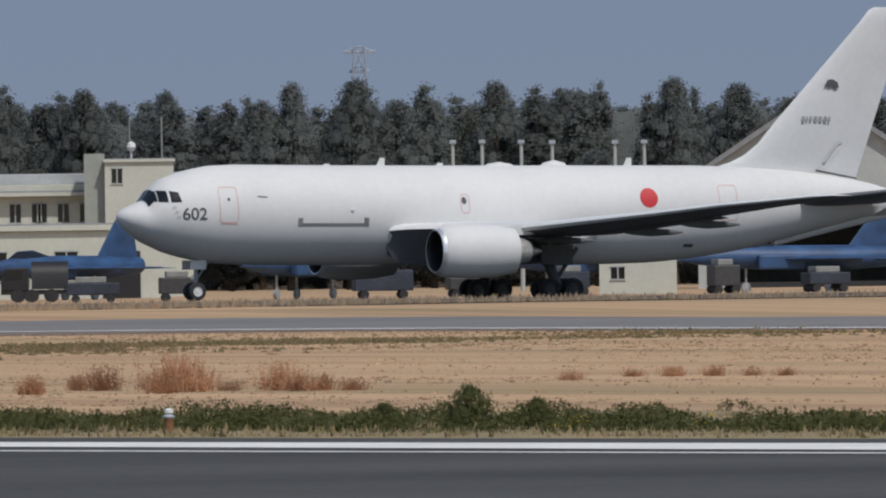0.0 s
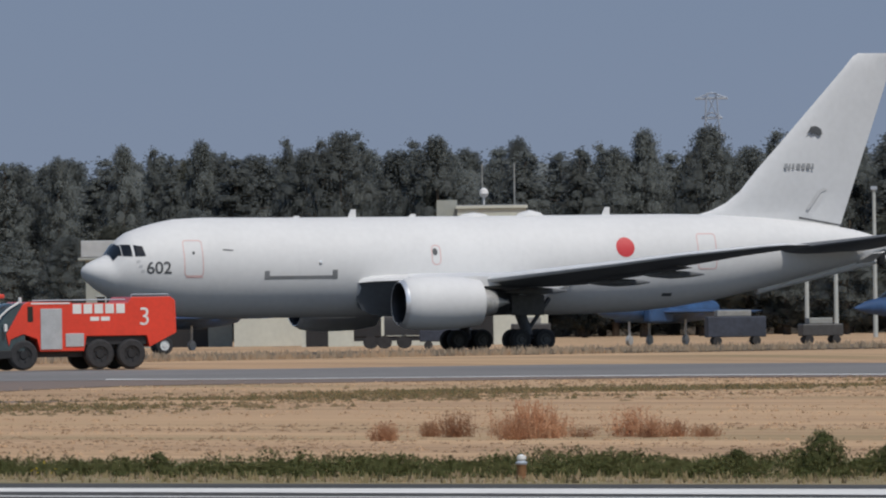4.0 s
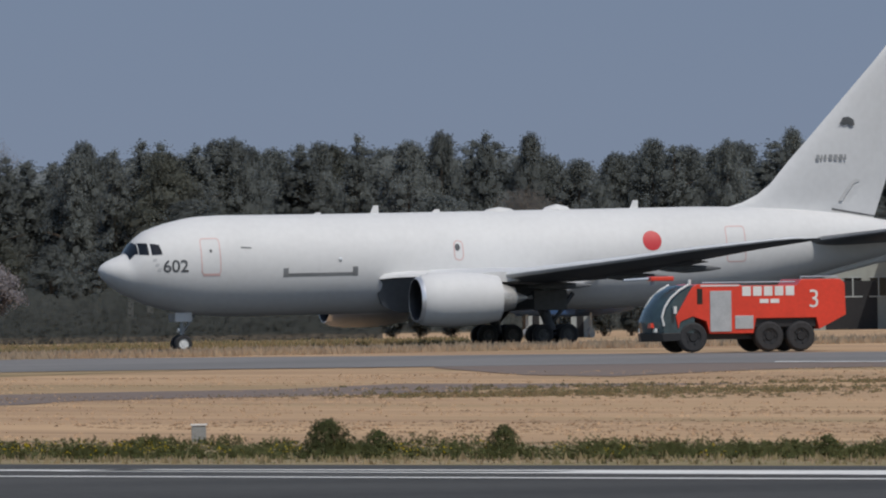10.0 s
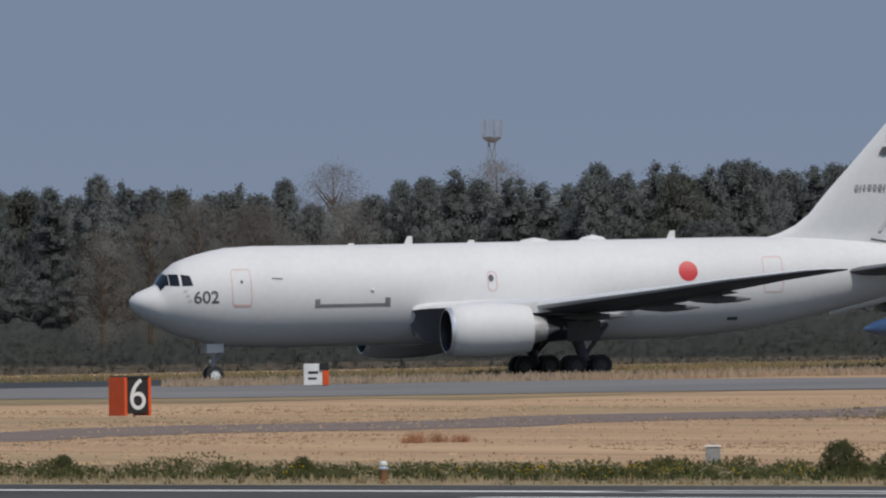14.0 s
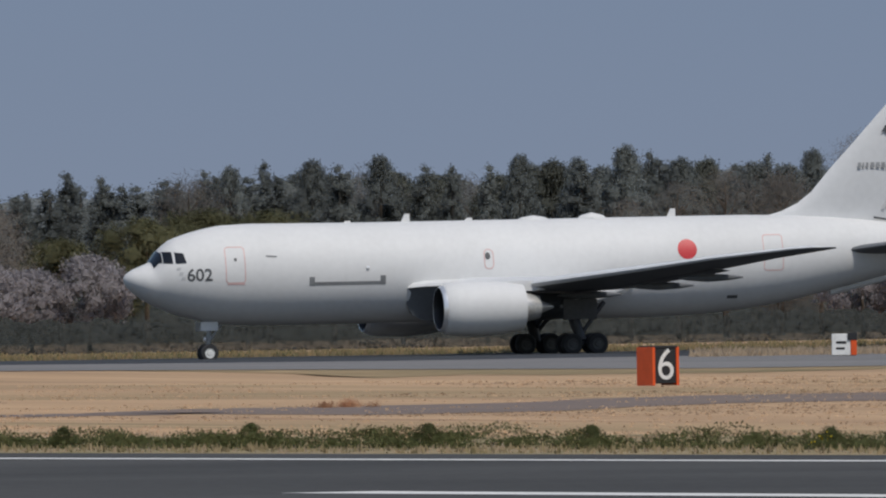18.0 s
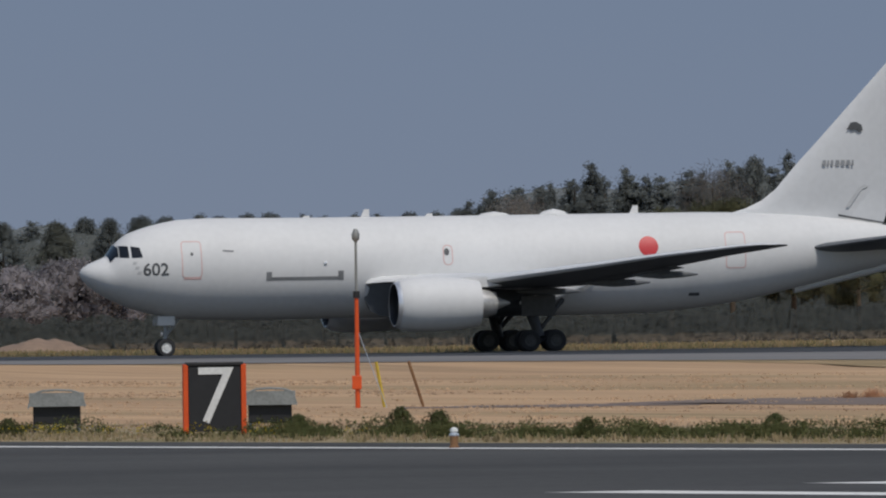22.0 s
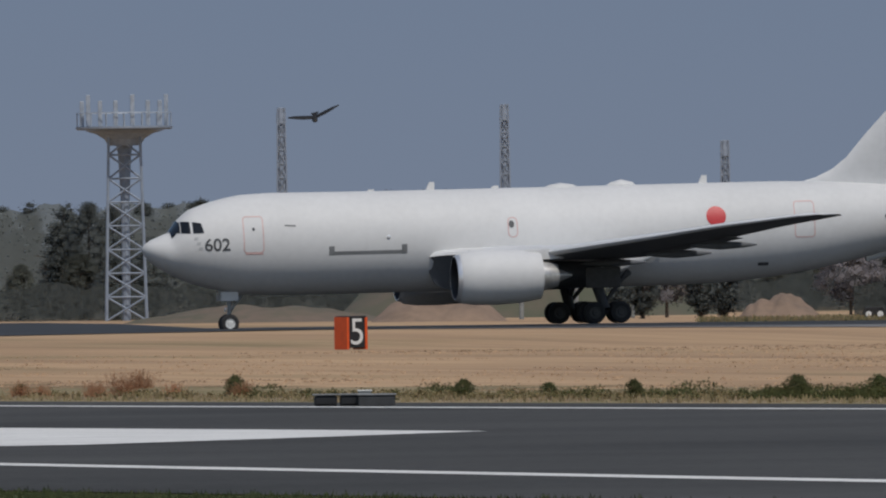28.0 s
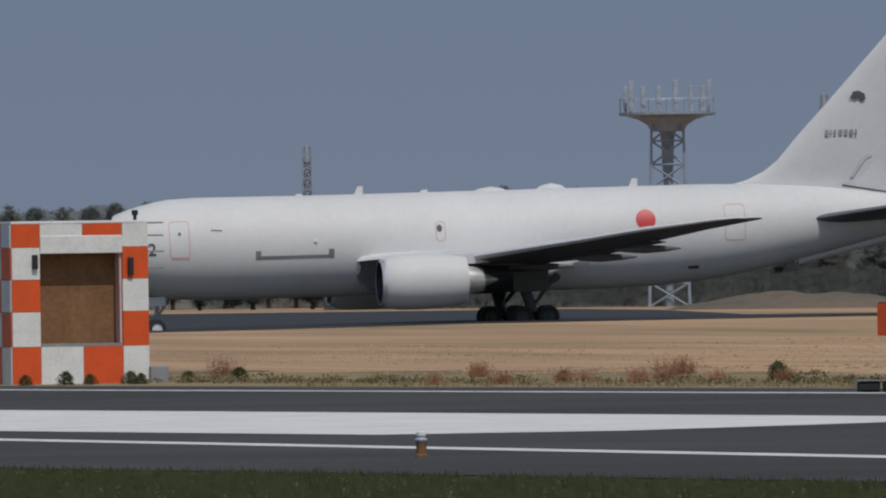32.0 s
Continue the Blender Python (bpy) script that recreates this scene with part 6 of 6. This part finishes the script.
def first_stretch(r):
    return rw(179 + abs(r.gauss(0, 8)), r.uniform(180, 330)), 0.1 + 0.5 * r.random() ** 3


weed_clumps("green_weeds", "clumps of green weeds along the runway edge", 6, 1500, along_edge, 0.27, 0.042, 80)
weed_clumps("green_weeds", "dense band of green weeds on the verge", 26, 620, first_stretch, 0.24, 0.045, 90)
weed_clumps("olive_growth", "low olive-brown growth along the runway edge", 36, 420, lambda r: (rw(176.5 + abs(r.gauss(0, 3)), r.uniform(440, 640)), 0.5 * r.random() ** 3), 0.20, 0.05, 40, "dull")


def bush(seed):
    """A dense rounded weed bush, half a metre high."""
    b, g, r = thing("bush", "dense green weed bush at the runway edge", "bush", "bushes at the runway edge"), Mesh(), random.Random(seed)
    for _ in range(420):
        a, f = r.uniform(0, 6.283), r.random()
        w = 0.42 * math.sqrt(r.uniform(0.2, 1)) * math.sqrt(max(0.05, 1 - f * f)) * (1 + 0.25 * math.sin(3 * a + seed))
        leaf_quads(g, Vector((w * math.cos(a), w * math.sin(a), 0.05 + 0.55 * f)), 0.045, r, 3, 0.04, Vector((math.cos(a), math.sin(a), 0.7)))
    part("leaves", g, M["weed"], b)
    st = Mesh()
    for k in range(5):
        st.tube((0, 0, 0), (0.2 * math.cos(k * 1.3), 0.2 * math.sin(k * 1.3), 0.4), 0.012, 0.006, 4)
    part("stems", st, M["bark"], b)
    return b


bushes = [bush(3), bush(8), bush(15)]
rb = random.Random(4)
for k, (az, sc) in enumerate(((17.58, 1.25), (17.73, 0.9), (18.1, 0.9), (11.58, 1.0), (11.82, 1.0), (13.2, 0.95), (13.31, 1.0), (9.93, 0.8), (14.3, 0.8), (14.82, 0.9), (21.0, 1.1), (20.75, 0.8), (21.2, 0.8), (19.05, 0.7), (12.9, 0.9), (12.05, 0.8),
                               (13.75, 0.8), (15.3, 0.8), (16.0, 0.7), (9.3, 0.6), (10.6, 0.8), (10.85, 0.7), (11.1, 0.7), (8.35, 0.7), (8.2, 0.6), (8.02, 0.6), (7.95, 0.7), (7.75, 0.6))):
    n = 179 + rb.uniform(-1.0, 2.0)
    d = n / (0.9832 * math.sin(radians(az)) + 0.1827 * math.cos(radians(az)))
    m = stand(az, d, rb.uniform(0, 360))
    o = bushes[k] if k < 3 else copy_thing(bushes[k % 3], m)
    o.matrix_world = m
    o.scale = (sc, sc, sc * rb.uniform(0.85, 1.15))
for k, (az, sc) in enumerate(((7.72, 0.5), (7.84, 0.62), (7.91, 0.5), (8.03, 0.6), (8.06, 0.5))):
    o = copy_thing(bushes[k % 3], stand(az, 548.5, 70 * k))
    o.scale = (sc, sc, sc)
tufts("green_weeds", "low green weeds on the near verge", "weeds", M["lawn"], field(40000, 6.8, 13, 220, 330, 0.5, lambda x, y, n: 60 < n < 97), 7, 0.13, 0.06)
weed_clumps("yellow_flowers", "scattered yellow flowers along the runway edge", 8, 90, lambda r: (rw(176.5 + abs(r.gauss(0, 2.5)), r.choice((262, 268, 330, 336, 345, 420)) + r.gauss(0, 7), 0.14), 0.1 * r.random()), 0.32, 0.03, 14, "flower", "flowers")


def dead_shrub(seed, n):
    """A fan of thin rust-brown dead stalks."""
    t, g, r = thing("dead_shrub", "wispy rust-brown dead shrub in the dry grass", "shrub", "dead shrubs in the field"), Mesh(), random.Random(seed)
    for _ in range(n):
        a, lean = r.uniform(0, 6.2832), abs(r.gauss(0, 0.24))
        tall = r.uniform(0.3, 1.0) ** 1.4 * math.cos(lean)
        b = Vector((r.gauss(0, 0.24), r.gauss(0, 0.24), 0))
        tip = b + Vector((math.sin(lean) * math.cos(a), math.sin(lean) * math.sin(a), tall))
        w = Vector((0.011, 0.004, 0))
        g.add([b - w, b + w, tip + w * 0.5, tip - w * 0.5], [(0, 1, 2, 3)])
        for _ in range(3):
            f = r.uniform(0.35, 0.95)
            leaf_quads(g, b + (tip - b) * f, 0.045, r, 2, 0.04, FRONT, 0.8, 0.4)
    part("stalk_fan", g, M["rust"], t)
    return t


shrubs = [dead_shrub(3, 190), dead_shrub(7, 150)]
for k, (az, d, sc) in enumerate(((20.155, 454, 0.95), (20.437, 455, 0.82), (19.923, 462, 0.68), (20.57, 453, 0.45), (19.716, 452, 0.5), (20.05, 460, 0.5), (20.10, 450, 0.6), (20.21, 458, 0.6), (20.50, 452, 0.55), (20.30, 456, 0.3), (19.85, 465, 0.4), (20.66, 452, 0.3),
                                  (21.30, 478, 0.3), (21.48, 488, 0.24), (21.60, 487, 0.28), (21.72, 486, 0.32), (21.83, 485, 0.26), (21.93, 484, 0.22), (16.33, 520, 0.32), (16.40, 522, 0.32), (16.47, 521, 0.26), (14.52, 588, 0.24), (14.59, 590, 0.30), (14.66, 588, 0.26),
                                  (9.95, 514, 0.45), (9.75, 520, 0.4), (9.65, 560, 0.6), (9.60, 524, 0.75), (9.52, 519, 0.45), (9.36, 521, 0.4), (9.30, 523, 0.5), (9.12, 524, 0.45), (9.05, 560, 0.5), (8.92, 527, 0.4), (8.3, 585, 0.7))):
    m = stand(az, d, 50 * k)
    o = shrubs[k] if k < 2 else copy_thing(shrubs[k % 2], m)
    o.matrix_world = m
    wide = 2.2 if sc < 0.33 else 1.3
    o.scale = (sc * wide, sc * wide, sc)


# ---- a kite that soars past ----
def build_bird():
    b = thing("black_kite", "dark brown bird of prey gliding with spread wings", "bird")
    part("body", Mesh().loft([[Vector((x, r * math.cos(a), z + r * math.sin(a))) for a in np.linspace(0, 6.2832, 11)[:-1]] for x, r, z in ((-0.3, 0.02, 0.01), (-0.24, 0.05, 0.02), (-0.1, 0.085, 0), (0.1, 0.07, -0.01), (0.25, 0.03, 0))]), M["feather"], b, smooth=True)
    part("tail", Mesh().loft([[Vector((0.2, -0.03, 0)), Vector((0.2, 0.03, 0)), Vector((0.2, 0.03, 0.015)), Vector((0.2, -0.03, 0.015))], [Vector((0.52, -0.12, 0)), Vector((0.52, 0.12, 0)), Vector((0.52, 0.12, 0.01)), Vector((0.52, -0.12, 0.01))]]), M["feather"], b)
    wings = []
    for s in (-1, 1):
        w = part("wing", Mesh().loft([[Vector((a + q, s * y, z + t)) for q, t in ((-0.10 * k, 0), (0.02 * k, 0.02), (0.2 * k, 0))] for y, z, a, k in ((0.04, 0.02, 0, 1.1), (0.35, 0.04, -0.05, 1.1), (0.58, 0.04, 0.0, 0.9), (0.78, 0.02, 0.10, 0.35))]), M["feather"], b)
        wings.append((w, s))
    return b, wings


bird, bird_wings = build_bird()

# ---- what moves ----
PLANE_ROWS = [(0, 362.08, 996.48, 0.65, 3.70, -0.60), (0.5, 359.59, 997.07, 0.66, 3.45, -0.55), (1, 357.20, 997.61, 0.67, 3.20, -0.50), (1.5, 354.67, 998.20, 0.67, 2.95,
            -0.45), (2, 352.13, 998.80, 0.67, 2.70, -0.40), (2.5, 349.54, 999.41, 0.67, 2.42, -0.35), (4.5, 338.74, 1001.94, 0.65, 1.30, -0.02), (5, 335.99, 1002.52, 0.63, 1.18,
            0.07), (5.5, 333.30, 1003.07, 0.62, 1.06, 0.16), (6, 330.41, 1003.68, 0.60, 0.94, 0.25), (6.5, 327.65, 1004.24, 0.58, 0.82, 0.28), (7, 324.78, 1004.82, 0.56, 0.70, 0.30),
            (7.5, 321.89, 1005.37, 0.54, 0.69, 0.33), (8, 319.01, 1005.90, 0.52, 0.68, 0.35), (8.5, 315.93, 1006.49, 0.50, 0.67, 0.38), (9, 312.89, 1007.07, 0.47, 0.67, 0.40), (9.5,
            309.85, 1007.63, 0.45, 0.66, 0.41), (10, 306.69, 1008.21, 0.42, 0.65, 0.43), (10.5, 303.67, 1008.75, 0.40, 0.64, 0.44), (11, 300.49, 1009.32, 0.38, 0.63, 0.45), (11.5,
            297.27, 1009.90, 0.36, 0.62, 0.46), (12, 294.02, 1010.48, 0.33, 0.62, 0.47), (12.5, 290.82, 1011.03, 0.31, 0.61, 0.49), (13, 287.51, 1011.61, 0.30, 0.60, 0.50), (13.5,
            284.27, 1012.16, 0.28, 0.57, 0.49), (14, 280.87, 1012.74, 0.26, 0.55, 0.48), (14.5, 277.33, 1013.36, 0.25, 0.53, 0.47), (15, 273.98, 1013.91, 0.24, 0.50, 0.47), (15.5,
            270.43, 1014.50, 0.23, 0.47, 0.46), (17.5, 256.01, 1016.81, 0.22, 0.38, 0.43), (18, 252.38, 1017.36, 0.22, 0.35, 0.42), (18.5, 248.74, 1017.90, 0.23, 0.33, 0.41), (19,
            244.98, 1018.46, 0.23, 0.30, 0.40), (19.5, 241.30, 1018.97, 0.24, 0.31, 0.35), (20, 237.46, 1019.51, 0.26, 0.33, 0.30), (20.5, 233.64, 1020.03, 0.27, 0.34, 0.25), (21,
            229.79, 1020.54, 0.29, 0.35, 0.20), (21.5, 225.95, 1021.04, 0.31, 0.36, 0.15), (22, 222.07, 1021.53, 0.32, 0.38, 0.10), (22.5, 218.19, 1022.00, 0.34, 0.39, 0.05), (23,
            214.30, 1022.46, 0.36, 0.40, 0.00), (23.5, 210.42, 1022.90, 0.38, 0.44, -0.05), (24, 206.49, 1023.33, 0.40, 0.48, -0.10), (24.5, 202.52, 1023.76, 0.42, 0.52, 0.00), (25,
            198.51, 1024.18, 0.44, 0.56, 0.10), (25.5, 194.56, 1024.57, 0.45, 0.60, 0.20), (27.5, 178.73, 1025.98, 0.46, 0.76, 0.60), (28, 174.77, 1026.30, 0.44, 0.80, 0.70), (28.5,
            170.80, 1026.60, 0.42, 0.85, 0.73), (29, 166.59, 1026.92, 0.39, 0.90, 0.77), (29.5, 162.34, 1027.24, 0.35, 0.95, 0.80), (30, 158.28, 1027.51, 0.29, 1.00, 0.83), (30.5,
            154.23, 1027.76, 0.22, 1.05, 0.87), (31, 150.00, 1028.02, 0.14, 1.10, 0.90), (31.5, 145.88, 1028.25, 0.04, 1.15, 0.90), (32, 141.88, 1028.44, -0.08, 1.20, 0.90)]
BIRD_ROWS = [(0, 4.0, 12.0, 20), (26.0, 9.2, 9.0, 20), (27.5, 10.051, 9.7, 20), (27.8, 10.073, 10.1, 10), (28.0, 10.175, 9.65, 14), (28.4, 10.311, 9.3, 5), (28.7, 10.262, 10.0, 35), (29.0, 10.294, 10.3, 45), (29.3, 10.247, 10.5, 35), (29.6, 10.028, 10.2, 35),
             (30.0, 9.816, 9.6, 35), (30.2, 9.709, 8.9, 30), (30.5, 9.377, 8.7, 32), (30.8, 9.02, 8.4, 30), (31.0, 8.85, 7.5, 25), (31.4, 8.348, 7.2, 5), (31.7, 7.956, 7.0, 5), (32.0, 7.55, 7.0, 10)]

JET_ROWS = [(0, 19.58, 1195, 49), (1, 19.40, 1190, 49), (2, 19.18, 1184, 49), (3, 18.98, 1178, 50), (5, 18.71, 1168, 51), (8, 18.31, 1154, 53), (10, 18.05, 1146, 54), (11, 17.94, 1144, 55), (12, 17.81, 1142, 55), (12.5, 17.74, 1141, 55), (13, 17.695, 1140, 56),
            (13.5, 17.668, 1139.5, 56), (14, 17.652, 1139, 56), (16, 17.62, 1138.4, 56), (18, 17.61, 1138.2, 56), (32, 17.61, 1138.2, 56)]


def motions():
    rows, run = [], [(0.0, 0.0)]
    for t, x, y, z, yaw, dip in PLANE_ROWS:
        rows.append((t, pose(x, y, z, 0, 0, yaw) @ pose(19.67, 0, 0) @ pose(0, 0, 0, 0, -dip, 0) @ pose(-19.67, 0, 0)))
        if t > 0:
            last = PLANE_ROWS[len(rows) - 2]
            run.append((t, run[-1][1] + math.hypot(x - last[1], y - last[2])))
    walk(aircraft, rows)
    for w, at, r in aircraft_wheels:
        steps = []
        for k in range(321):
            s = float(np.interp(k / 10, [p[0] for p in run], [p[1] for p in run]))
            steps.append((k / 10, pose(*at, 0, -math.degrees(s / r), 0)))
        walk(w, steps)
    walk(bird, [(t, Matrix.Translation(plan(az, 560, 3.1 + (z - 3.1) * 0.7)) @ pose(0, 0, 0, 0, 0, 90) @ pose(0, 0, 0, 0, 0, -az) @ pose(0, 0, 0, -roll, -20, 0)) for t, az, z, roll in BIRD_ROWS])
    walk(taxiing_jet, [(t, stand(az, d, turn)) for t, az, d, turn in JET_ROWS])
    for w, s in bird_wings:
        walk(w, [(t, pose(0, 0, 0, s * f, 0, 0)) for t, f in ((0, 5), (27.5, 5), (28.0, 12), (28.2, -18), (28.5, 4), (29, 8), (30.2, 6), (30.9, 10), (31.0, -20), (31.2, -28), (31.4, -15), (31.7, -22), (32, 5))])


motions()
